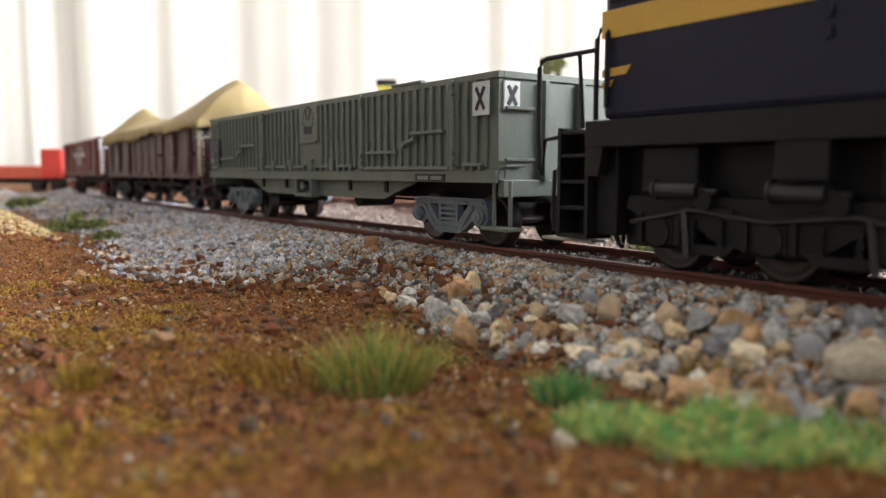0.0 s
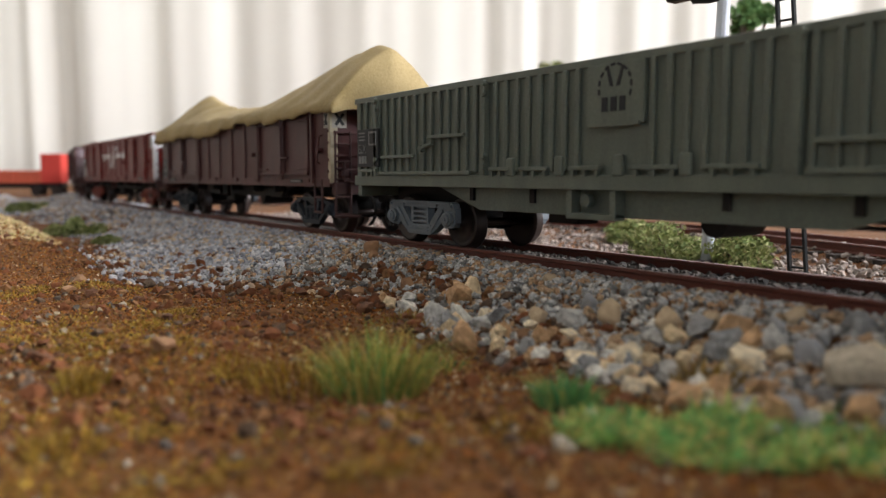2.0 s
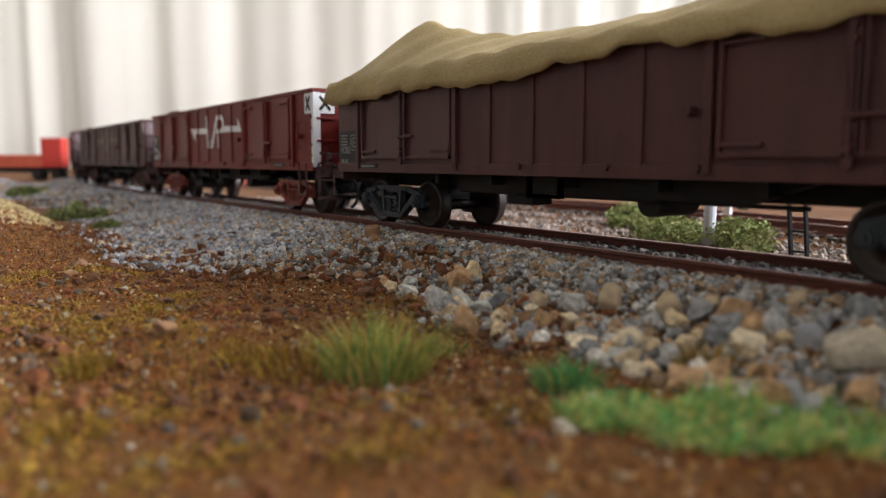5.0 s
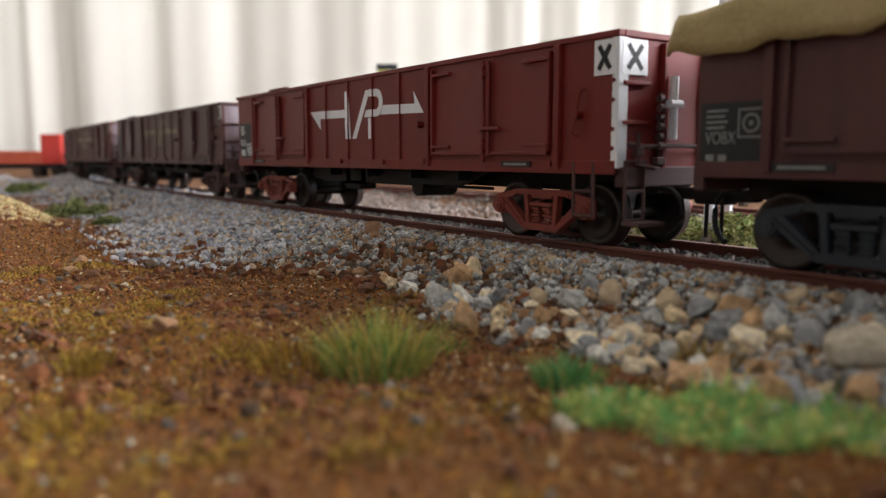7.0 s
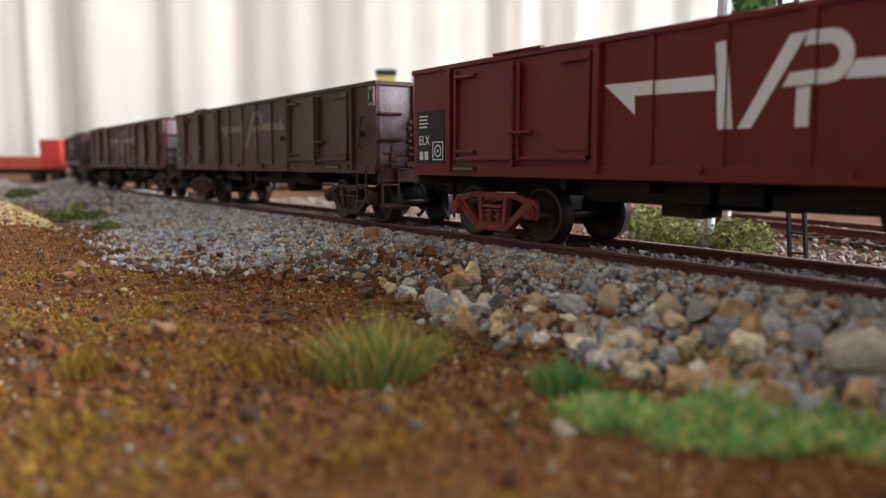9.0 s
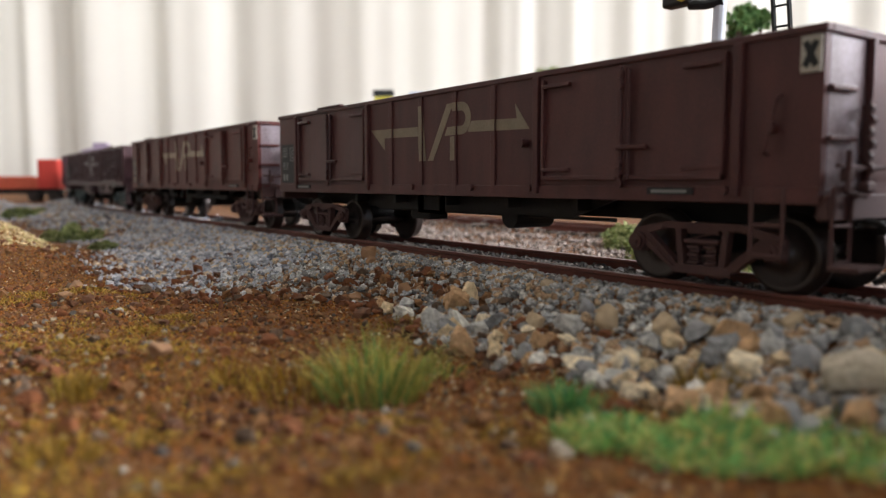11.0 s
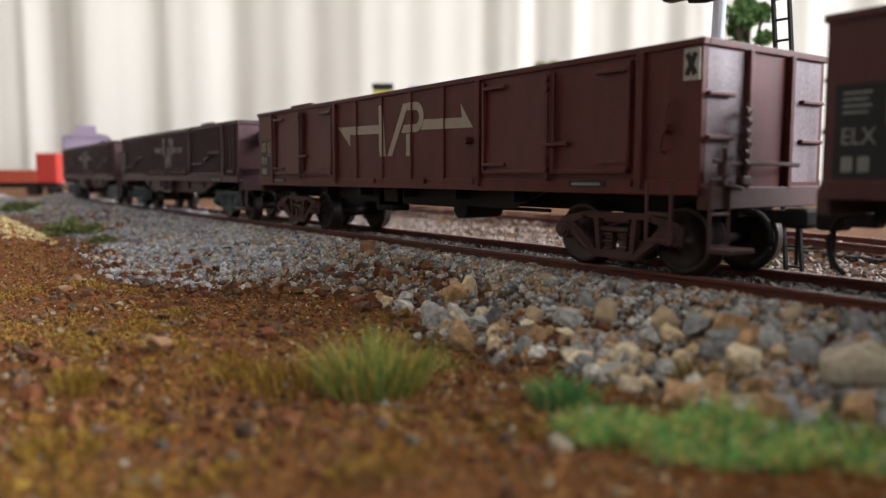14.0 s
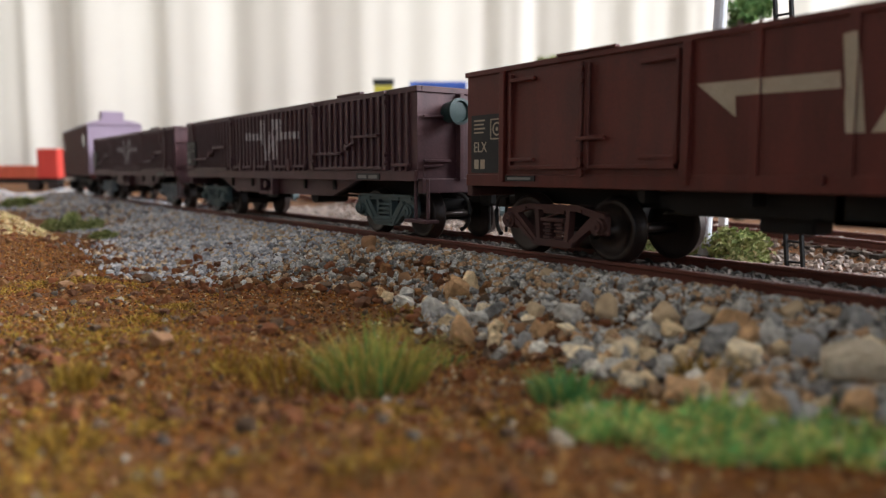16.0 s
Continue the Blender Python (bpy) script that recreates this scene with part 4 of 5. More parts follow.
    for x in (55.8, -67.2):
        marking_bars(ob, x, 13.65, [(6.2, 0.45, 0)], GREYLETTER, -SIDE - 0.62)
    for e in (-1, 1):
        end_face(ob, half, e, paint, climb=27.0 if corner is CREAM else 14.5)
        coupler(ob, e, half)
        bogie(ob, 62.3 if e > 0 else -58.8, "diamond", bogie_paint)
    if plate:
        big = corner is WHITEPAINT
        w, h = (4.4, 5.4) if big else (2.6, 4.4)
        cross_plate(ob, half - w - 0.3, half - 0.3, top - 1.2 - h, top - 1.2, plate)
        if corner:
            cross_plate(ob, 0.4, 6.2 if big else 4.6, top - 1.2 - h, top - 1.2, plate, end=1, half=half)
    if corner:
        bm = bmesh.new()
        box(bm, half - 1.0, half + 0.35, -SIDE - 0.3, -SIDE + 2.0, 13.4, top - 1, 0.2)
        c = part("corner_post", bm, corner, ob, "white-painted corner post")
        bm = bmesh.new()
        for z in (16.5, 19.5, 24, 27):
            disc(bm, half - 0.6, -SIDE - 0.75, -SIDE - 0.25, z, 0.35, 8)
        part("bolt", bm, paint, c)
    if corner is WHITEPAINT:
        bm = bmesh.new()
        rod(bm, [(half + 1.6, -4.2, 18.0), (half + 1.6, -4.2, 24), (half + 1.6, -4.2, 28.0)], 0.7, 8)
        rod(bm, [(half + 1.9, -5.8, 23.6), (half + 1.9, -2.8, 23.6)], 0.7, 8)
        part("handbrake_column", bm, corner, ob, "white handbrake column")
    if corner is not CREAM:
        # thin panels that carry the painted sheen on the front end
        for y0, y1 in ((-SIDE + 1.0, -6.0), (6.0, SIDE - 1.0)):
            if y0 > 0 or not corner:
                part("end_panel", boxes((half + 0.004, half + 0.05, y0, y1, 14.2, top - 1.2)), ENDSHEEN, ob, "weathered end panel with the window's sheen painted in lilac-grey")
    if plate:
        brake_gear(ob, half)
    if emblem and arrows:
        arrow_emblem(ob, emblem, -SIDE - 0.015, -SIDE - 0.41)
    if panel:
        if panel[0] == "VOBX":
            data_panel(ob, -half + 0.6, 13.0, -half + 10.6, 22.4, panel[0], GREYLETTER, panel[1])
        else:
            data_panel(ob, -half + 1.3, 14.9, -half + 11.4, 25.8, panel[0], GREYLETTER if emblem is YELLOWED else emblem, panel[1])
    return ob


def rib_wagon(name, front, rear, paint, bogie_paint, label, logo, plate=None, top=35.0, ends="plain"):
    """Open bogie wagon with close vertical ribs, barred doors and cast bogies."""
    half = (front - rear) / 2
    ob = empty(name, label, "railway wagon", "goods wagons of the train")
    TRAIN.append((ob, (front + rear) / 2))
    shell(ob, half, 13.6, top - 0.4, paint)
    part("top_rail", rim(half, top, h=1.2), paint, ob)
    underframe(ob, half)
    rib = boxes((-0.5, 0.5, -0.7, -0.01, 16.0, top - 1.1), bevel=0.2)
    first = part("rib", rib, paint, ob)
    ribs = [x for x in np.arange(-half + 2.2, half - 1.4, 3.05) if not (logo == "plate" and -4.6 < x < 8.0)]
    for k, x in enumerate(ribs):
        for s in (-1, 1):
            o = first if k == 0 and s == -1 else new("rib", first.data)
            o.parent = ob
            o.location, o.rotation_euler = (x * MM, s * SIDE * MM, 0), (0, 0, 0 if s < 0 else math.pi)
    for s in (-1, 1):
        out = lambda d: s * (SIDE + d)
        part("sill", boxes((-half, half, out(0.01), out(0.8), 13.0, 15.4), bevel=0.12), paint, ob)
        for x in (-71.5, -31, 31.2, 68.6):
            bm = bmesh.new()
            box(bm, x - 0.7, x + 0.7, out(0.02), out(1.3), 15.4, top - 1.1, 0.15)
            for z in (17.0, 19.0, 30.6, 32.6):
                disc(bm, x + 0.4, out(0.9), out(1.7), z, 0.6, 10)
            part("door_post", bm, paint, ob)
        for x0 in (-70, 32.6):
            bm = bmesh.new()
            box(bm, x0, x0 + 35, out(0.3), out(1.35), 15.5, 16.3, 0.12)
            box(bm, x0 + 1.1, x0 + 14.7, out(0.3), out(1.4), 19.2, 19.9, 0.12)
            box(bm, x0 + 20.4, x0 + 33, out(0.3), out(1.4), 23.0, 23.7, 0.12)
            rod(bm, [(x0 + 17.2, out(1.3), 20.8), (x0 + 22.6, out(1.3), 22.2)], 0.5)
            disc(bm, x0 + 18, out(0.6), out(1.7), 21.0, 0.8, 10)
            part("door_bar", bm, paint, ob)
        for x0, w in ((-29, 6), (-20.5, 7.5), (-8, 7), (5, 9), (18.5, 8), (72, 6.5), (-79, 6.5)):
            bm = bmesh.new()
            box(bm, x0, x0 + w, out(0.3), out(1.35), 16.2, 16.9, 0.12)
            for u in (0.12, 0.5, 0.88):
                box(bm, x0 + w * u - 0.3, x0 + w * u + 0.3, out(0.2), out(1.2), 15.2, 16.3)
            part("foot_bar", bm, paint, ob)
        for x in (-23, -10.5, 2.5, 15):
            part("gusset", boxes((x - 1.0, x + 1.0, out(0.3), out(1.2), 15.2, 18.6), bevel=0.3), paint, ob)
    bm = bmesh.new()
    for x in (-8.6, 1.0):
        box(bm, x - 0.6, x + 0.6, -SIDE - 0.3, -SIDE + 2, 8.6, 13.2, 0.1)
    box(bm, -9.2, 1.6, -SIDE - 0.35, -SIDE + 2.1, 8.2, 9.2, 0.1)
    disc(bm, -5.5, -SIDE + 0.2, -SIDE + 1.6, 11.2, 1.1, 12)
    part("brake_stirrup", bm, paint, ob)
    if logo == "plate":
        p = part("logo_plate", boxes((-4.0, 7.4, -SIDE - 1.0, -SIDE - 0.01, 23.3, 32.5), bevel=0.1), paint, ob)
        part("logo_shelf", boxes((-3.5, 6.8, -SIDE - 1.35, -SIDE - 1.0, 22.9, 23.5)), paint, p)
        bm = bmesh.new()
        y = -SIDE - 1.0
        for k in range(10):
            a, b = -0.45 + k * 0.405, -0.45 + k * 0.405 + 0.26
            prism(bm, [(1.7 + r * math.cos(c), 28.9 + 1.05 * r * math.sin(c)) for r, c in ((3.5, a), (3.5, b), (3.1, b), (3.1, a))], y - 0.1, y + 0.02)
        for s in (-1, 1):
            prism(bm, [(1.7 + s * 0.3, 29.0), (1.7 + s * 1.0, 29.0), (1.7 + s * 1.8, 32.0), (1.7 + s * 1.3, 32.0)], y - 0.1, y + 0.02)
        for x in (-0.9, 0.9, 2.7):
            box(bm, x, x + 1.2, y - 0.1, y + 0.02, 25.2, 27.4)
        part("emblem_shape", bm, DARKPAINT, p)
    elif logo:
        # double arrow with a V and a loop, on the wall and on the ribs that stand before it
        bm = bmesh.new()
        shapes = [[(-19.3, 26.0), (-15.0, 28.2), (-15.6, 26.9), (-6.4, 26.7), (-6.2, 24.6), (-15.6, 24.8), (-15.0, 23.6)], [(8.4, 26.4), (20.4, 26.2), (20.4, 24.2), (8.4, 24.4)],
                  [(-6.8, 30.6), (-4.2, 30.6), (-1.0, 19.0), (-3.4, 18.4)], [(-2.6, 18.4), (0.0, 18.4), (5.4, 29.2), (3.0, 30.4)], [(3.0, 30.4), (8.0, 30.2), (8.6, 28.2), (4.2, 28.4)],
                  [(6.6, 28.4), (8.6, 28.2), (8.6, 24.0), (6.6, 24.0)], [(2.4, 25.6), (6.6, 25.6), (6.6, 23.8), (1.6, 23.8)], [(3.6, 23.8), (5.8, 23.8), (5.6, 18.6), (3.4, 18.6)]]
        for k, outline in enumerate(shapes):
            prism(bm, outline, -SIDE - 0.05 - 0.004 * k, -SIDE - 0.005)
            for x in ribs:
                c = clip_x(clip_x(outline, x - 0.46, 1), x + 0.46, -1)
                if len(c) > 2:
                    prism(bm, c, -SIDE - 0.76 - 0.004 * k, -SIDE - 0.6)
        part("emblem_shape", bm, logo, ob, "faded pale emblem over the ribs")
    p = part("small_plate", boxes((55, 66, -SIDE - 1.0, -SIDE - 0.81, 13.2, 14.7)), DARKPAINT, ob, "small black plate")
    marking_bars(ob, 56, 13.5, [(4, 0.8, 0)], GREYLETTER, -SIDE - 1.02)
    marking_bars(ob, 61, 13.5, [(4, 0.8, 0)], GREYLETTER, -SIDE - 1.02)
    part("raised_lip", boxes((44.6, 56.6, -SIDE - 0.6, -SIDE + 0.6, top + 0.12, top + 0.75), bevel=0.12), paint, ob)
    for side_y in (-1, 1):
        part("fishbelly_sill", prism(bmesh.new(), [(-50, 13.0), (50, 13.0), (36, 8.6), (-36, 8.6)], side_y * 12.6, side_y * 13.4), paint, ob)
    data_panel_x = -half + 2.4
    p = part("data_panel", boxes((data_panel_x, data_panel_x + 9.8, -SIDE - 1.3, -SIDE - 0.71, 17.4, 26.2)), DARKPAINT, ob, "black data panel with pale lettering")
    text_mesh("lettering", "ELX", 2.2, GREYLETTER, p, data_panel_x + 0.5, -SIDE - 1.36, 20.6, squeeze=0.7)
    bm = bmesh.new()
    for k in range(3):
        box(bm, data_panel_x + 0.7 + 1.35 * k, data_panel_x + 1.7 + 1.35 * k, -SIDE - 1.36, -SIDE - 1.3, 18.2, 20.0)
    for k in range(3):
        box(bm, data_panel_x + 0.8, data_panel_x + 3.6, -SIDE - 1.36, -SIDE - 1.3, 25.2 - 0.8 * k, 25.5 - 0.8 * k)
    for a in (0, 3.2):
        box(bm, data_panel_x + 5.4 + a, data_panel_x + 5.8 + a, -SIDE - 1.36, -SIDE - 1.3, 22.4, 25.6)
        box(bm, data_panel_x + 5.8, data_panel_x + 8.6, -SIDE - 1.36, -SIDE - 1.3, 22.4 + a * 0.88, 22.8 + a * 0.88)
    part("lettering", bm, GREYLETTER, p)
    for e in (-1, 1):
        coupler(ob, e, half)
        bogie(ob, 62.5 if e > 0 else -58.0, "cast", bogie_paint)
        part("headstock", boxes((e * (half - 0.8), e * (half + 0.9), -SIDE + 0.6, SIDE - 0.6, 10.4, 13.6), bevel=0.2), paint, ob)
        for y in (-4.8, 4.8):
            part("end_post", boxes((e * (half + 0.03), e * (half + 1.6), y - 0.6, y + 0.6, 13.2, top - 1.2), bevel=0.12), paint, ob)
        bm = bmesh.new()
        x = e * (half + 0.7)
        for z in (17.4, 27.0):
            rod(bm, [(x, -SIDE + 1.2, z), (x, -SIDE + 8.2, z)], 0.36)
        rod(bm, [(x, -SIDE + 1.2, 14), (x, -SIDE + 1.2, 16.2), (x, -SIDE + 6, 16.4)], 0.3)
        part("grab_rail", bm, paint, ob)
        if e > 0:
            bm = bmesh.new()
            for dx in (1.2, 6.0):
                rod(bm, [(half - dx + 3, -SIDE + 1.5, 13.4), (half - dx + 3, -SIDE + 1.5, 4.6)], 0.4)
            box(bm, half - 4.6, half + 3.6, -SIDE - 0.6, -SIDE + 3.2, 4.0, 4.7, 0.15)
            part("step", bm, paint, ob)
    if ends == "drum":
        bm = bmesh.new()
        rings = [[bm.verts.new((x * MM, (-7.4 + r * math.cos(k * math.tau / 24)) * MM, (28.0 + r * math.sin(k * math.tau / 24)) * MM)) for k in range(24)] for x, r in ((half + 0.1, 2.2), (half + 3.2, 2.4), (half + 3.6, 2.9), (half + 4.4, 2.9), (half + 4.4, 2.3), (half + 3.9, 2.1))]
        for a, b in zip(rings, rings[1:]):
            for k in range(24):
                bm.faces.new((a[k], a[(k + 1) % 24], b[(k + 1) % 24], b[k]))
        bm.faces.new(rings[-1])
        part("brake_wheel", bm, TEAL, ob, "dark green round brake wheel housing", smooth=False)
    if plate:
        cross_plate(ob, half - 6.2, half - 1.4, top - 7.9, top - 1.7, plate)
        for c in ob.children:
            if c.name.startswith("marker_plate"):
                c.location.y = -1.0 * MM
        cross_plate(ob, 1.0, 4.8, top - 7.0, top - 1.7, plate, end=1, half=half)
    return ob


def tarpaulin(wagon, half):
    """Stiff cloth draped over two humps, its hem hanging below the wagon's rim."""
    bm = bmesh.new()
    nx, ny = 120, 44
    keys = [(-88, 33.6), (-80, 37.5), (-70, 46.0), (-63, 49.2), (-55, 46.6), (-40, 42.6), (-20, 40.4), (-2, 39.6), (15, 40.2), (35, 43.2), (55, 47.6), (70, 49.6), (80, 50.2), (87, 48.0), (92, 42.5)]
    kx, kz = [k[0] for k in keys], [k[1] for k in keys]
    verts = []
    for i in range(nx):
        x = -half - 3.2 + (2 * half + 8.4) * i / (nx - 1)
        zr = sum(np.interp(x + d, kx, kz) for d in (-3, -1.5, 0, 1.5, 3)) / 5
        row = []
        for j in range(ny):
            u = -1 + 2 * j / (ny - 1)
            a = abs(u)
            hem = 29.4 + 0.5 * math.sin(x * 0.11) + 0.4 * math.sin(x * 0.37 + 1) + 0.25 * math.sin(x * 0.9) + 1.9 * float(sm(-25, 25, np.array(x)))
            if a < 0.82:
                t = a / 0.82
                y = (SIDE + 0.5) * t
                z = 34.9 + (zr - 34.9) * (1 - t ** 1.35) + 0.25 * math.sin(x * 0.5 + 7 * t)
                z -= 0.8 * t * (1 - t) * (1 + math.sin(x * 0.16 + u * 3))
            else:
                t = (a - 0.82) / 0.18
                y = SIDE + 0.5 + 1.5 * math.sin(t * 1.7) + 0.3 * math.sin(x * 0.45)
                z = 34.9 + (hem - 34.9) * t ** 1.1
            p = Vector((x, math.copysign(y, u), z))
            p += Vector((0, 0.35, 0.5)) * (noise.noise(Vector((x * 0.09, u * 2.5, 0))) + 0.4 * noise.noise(Vector((x * 0.3, u * 6, 4))))
            row.append(bm.verts.new(p * MM))
        verts.append(row)
    for a, b in zip(verts, verts[1:]):
        for j in range(ny - 1):
            bm.faces.new((a[j], a[j + 1], b[j + 1], b[j]))
    for row, ext in ((verts[0], -1), (verts[-1], 1)):
        low = [bm.verts.new(v.co + Vector((ext * (0.6 * MM), 0, (min(31.6 + 0.7 * math.sin(v.co.y * 400), v.co.z / MM - 0.6) - v.co.z / MM) * MM))) for v in row]
        for j in range(ny - 1):
            bm.faces.new((row[j], row[j + 1], low[j + 1], low[j]))
    bmesh.ops.recalc_face_normals(bm, faces=bm.faces[:])
    ob = flush("tarpaulin", bm, TARP, smooth=True)
    mod = ob.modifiers.new("thickness", "SOLIDIFY")
    mod.thickness, mod.offset = 0.5 * MM, 0
    return tagged(ob, "stiff khaki tarpaulin draped in humps over the brown wagon", "tarpaulin")


def diesel(front, rear):
    """Dark blue locomotive with yellow bands on six-wheeled bogies; the long hood ends over the steps."""
    half = (front - rear) / 2
    ob = empty("locomotive", "dark blue diesel locomotive with yellow bands on black bogies", "locomotive")
    TRAIN.append((ob, (front + rear) / 2))
    bm = bmesh.new()
    box(bm, -half + 0.5, half - 6, -16.4, 16.4, 23.2, 47.5, 1.0)
    hood = part("hood", bm, NAVY, ob)
    for s in (-1, 1):
        y = s * 16.4
        o = lambda d: y + s * d
        part("band", boxes((-half + 0.2, half - 8, o(0.01), o(0.12), 35.6, 39.8)), YELLOW, hood, "yellow lining band")
        bm = bmesh.new()
        prism(bm, [(-half + 0.4, 30.9), (-half + 6.2, 31.2), (-half + 5.2, 29.9), (-half + 0.4, 29.7)], min(o(0.01), o(0.12)), max(o(0.01), o(0.12)))
        prism(bm, [(-half + 0.4, 29.0), (-half + 2.8, 29.3), (-half + 2.2, 28.2), (-half + 0.4, 28.0)], min(o(0.01), o(0.12)), max(o(0.01), o(0.12)))
        part("chevron", bm, YELLOW, hood, "yellow chevron")
        for x in (-half + 14, -half + 42, -half + 70, -half + 98):
            w = part("window", boxes((x - 12, x + 12, o(0.0), o(0.15), 40.8, 45.2), bevel=0.3), GLASSDARK, hood, "dark glazed side window")
        for x in (-half + 36, -half + 60):
            for z in (31.6, 34.0):
                bm = bmesh.new()
                disc(bm, x, min(o(-0.1), o(0.5)), max(o(-0.1), o(0.5)), z, 0.8, 12)
                part("rivet_boss", bm, NAVY, hood)
        bm = bmesh.new()
        disc(bm, -half + 46, min(o(-0.1), o(0.6)), max(o(-0.1), o(0.6)), 23.8, 0.5, 10)
        part("lifting_eye", bm, WHITEPAINT, hood, "small bright fitting")
    part("roof", boxes((-half + 1.5, half - 7, -14, 14, 47.4, 50.0), bevel=1.2), NAVY, ob)
    bm = bmesh.new()
    for s in (-1, 1):
        box(bm, -half - 2.6, half - 4, s * 14.6, s * 17.0, 19.0, 23.2, 0.2)
    box(bm, -half - 2.6, half - 4, -14.4, 14.4, 19.4, 23.0)
    for s in (-1, 1):
        prism(bm, [(-half - 2.6, 19.2), (-half + 1.2, 19.2), (-half + 0.2, 14.5), (-half - 2.6, 14.5)], s * 15.2, s * 16.8)
        box(bm, -half + 30, -half + 37, s * 14.5, s * 16.6, 14.2, 19.2, 0.2)
    part("frame", bm, BLACKER, ob)
    for s in (-1, 1):
        st = part("step_ladder", boxes((-half - 9.8, -half - 2.9, s * 15.9, s * 10.5, 4.2, 4.9), (-half - 9.8, -half - 9.1, s * 16, s * 10.5, 4.9, 22.4), (-half - 3.4, -half - 2.7, s * 16, s * 10.5, 4.2, 22.4), (-half - 9.0, -half - 3.5, s * 11.6, s * 10.7, 5.0, 22.0)), BLACKER, ob)
        for z in (9.2, 13.5, 17.8, 21.6):
            part("tread", boxes((-half - 9.0, -half - 3.5, s * 15.9, s * 11.7, z - 0.3, z + 0.3), bevel=0.1), BLACKER, st)
        bm = bmesh.new()
        y = s * 15.4
        rod(bm, [(-half - 9.8, y, 21.0), (-half - 13.6, y, 20.6), (-half - 14.2, y, 14.6), (-half - 14.9, y, 16.0), (-half - 15.2, y, 22.0), (-half - 15.2, y, 33.0), (-half - 14.6, y, 34.0), (-half - 13.4, y, 34.4), (-half - 1.6, y, 34.4)], 0.42, 8)
        rod(bm, [(-half - 4.6, y, 22.2), (-half - 5.6, y, 34.4)], 0.36, 8)
        rod(bm, [(-half - 1.8, y, 23.4), (-half - 1.8, y, 36.0), (-half - 1.0, y, 37.4), (-half + 1.0, y - s * 0.0, 37.4), (-half + 1.9, y + s * 1.6, 36.2), (-half + 1.9, y + s * 1.6, 25)], 0.42, 8)
        rod(bm, [(-half - 9.8, y, 15.8), (-half - 11.0, y, 15.4), (-half - 11.4, y, 8.0), (-half - 11.0, y, 5.4), (-half - 9.8, y, 5.0)], 0.38, 8)
        part("handrail", bm, BLACKER, ob)
        part("footplate", boxes((-half - 16.0, -half - 4.0, s * 10.2, s * 13.6, 3.3, 3.8), bevel=0.1), DULLWHITE, ob, "pale plate under the locomotive steps")
    for x, d in ((-half + 28, 1), (half - 34, -1)):
        b = part("bogie", boxes((-22, 22, -8, 8, 7, 11)), BLACKER, ob)
        b.location = (x * MM, 0, 0)
        for s in (-1, 1):
            bm = bmesh.new()
            y0, y1 = sorted((s * 13.6, s * 11.6))
            prism(bm, [(-24, 11.5), (24, 11.5), (24.6, 9.6), (20, 7.6), (13, 8.2), (7, 4.6), (-7, 4.6), (-13, 8.2), (-20, 7.6), (-24.6, 9.6)], y0, y1)
            for xx in (-18, 0, 18):
                disc(bm, xx, y0 - 0.6, y1 + 0.6, 6.2, 2.2, 16)
                box(bm, xx - 2.6, xx + 2.6, y0 - 0.3, y1 + 0.3, 4.2, 8.6, 0.4)
            for xx in (-9.5, 9.5):
                disc(bm, xx, y0 - 1.6, y1 + 1.6, 11.2, 1.5, 14)
                box(bm, xx - 4.4, xx + 4.4, y0 - 0.7, y1 + 0.7, 9.2, 10.2, 0.3)
            for xx in (-21.5, -14.5, -3.5, 3.5, 14.5, 21.5):
                prism(bm, [(xx - 0.5, 4.4), (xx + 0.5, 4.4), (xx + 0.5, 8.8), (xx - 0.5, 8.8)], y0 - 0.5, y1 + 0.5)
            for xx in (-9.5, 9.5):
                for j in range(5):
                    disc(bm, xx - 2.4, y0 - 0.5, y1 + 0.5, 4.9 + 0.75 * j, 0.55 - 0.15 * (j % 2), 8)
                    disc(bm, xx + 2.4, y0 - 0.5, y1 + 0.5, 4.9 + 0.75 * j, 0.55 - 0.15 * (j % 2), 8)
                prism(bm, [(xx - 4.6, 4.8), (xx + 4.6, 4.8), (xx + 3.2, 3.4), (xx - 3.2, 3.4)], y0 - 0.4, y1 + 0.4)
            bmesh.ops.recalc_face_normals(bm, faces=bm.faces[:])
            part("sideframe", bm, BLACKER, b)
            for xx in (-14, 4.5):
                bm = bmesh.new()
                rod(bm, [(xx - 3.6, s * 14.6, 12.6), (xx + 3.6, s * 14.6, 12.6)], 1.35, 14)
                rod(bm, [(xx + 3.6, s * 14.6, 12.6), (xx + 6.4, s * 14.6, 12.4)], 0.4, 8)
                rod(bm, [(xx - 4.0, s * 14.6, 12.6), (xx - 3.5, s * 14.6, 12.6)], 1.6, 14)
                part("brake_cylinder", bm, GREASE, b, "grimy dark brake cylinder")
            bm = bmesh.new()
            rod(bm, [(-23, s * 14.3, 7.4), (-12, s * 14.5, 9.8), (0, s * 14.5, 8.6), (12, s * 14.5, 9.8), (23, s * 14.3, 7.4)], 0.36, 6)
            for xx in (-13.2, 13.2):
                rod(bm, [(xx, s * 14.4, 9.6), (xx + 0.8, s * 14.4, 3.0)], 0.5, 6)
            part("brake_rigging", bm, GREASE, b)
        for xx in (-18, 0, 18):
            w = new("wheelset", WHEELSET)
            w.parent = b
            SPIN.append((w, xx))
    part("end_beam", boxes((-half - 2.5, -half + 2, -14.3, 14.3, 5.0, 19.3), bevel=0.3), BLACKER, ob)
    # black block added to close the see-through gap, for the darkness under the frame
    part("dark_infill", boxes((-half + 1, half - 6, -10.8, 10.8, 3.4, 19.2), bevel=0.4), BLACKER, ob)
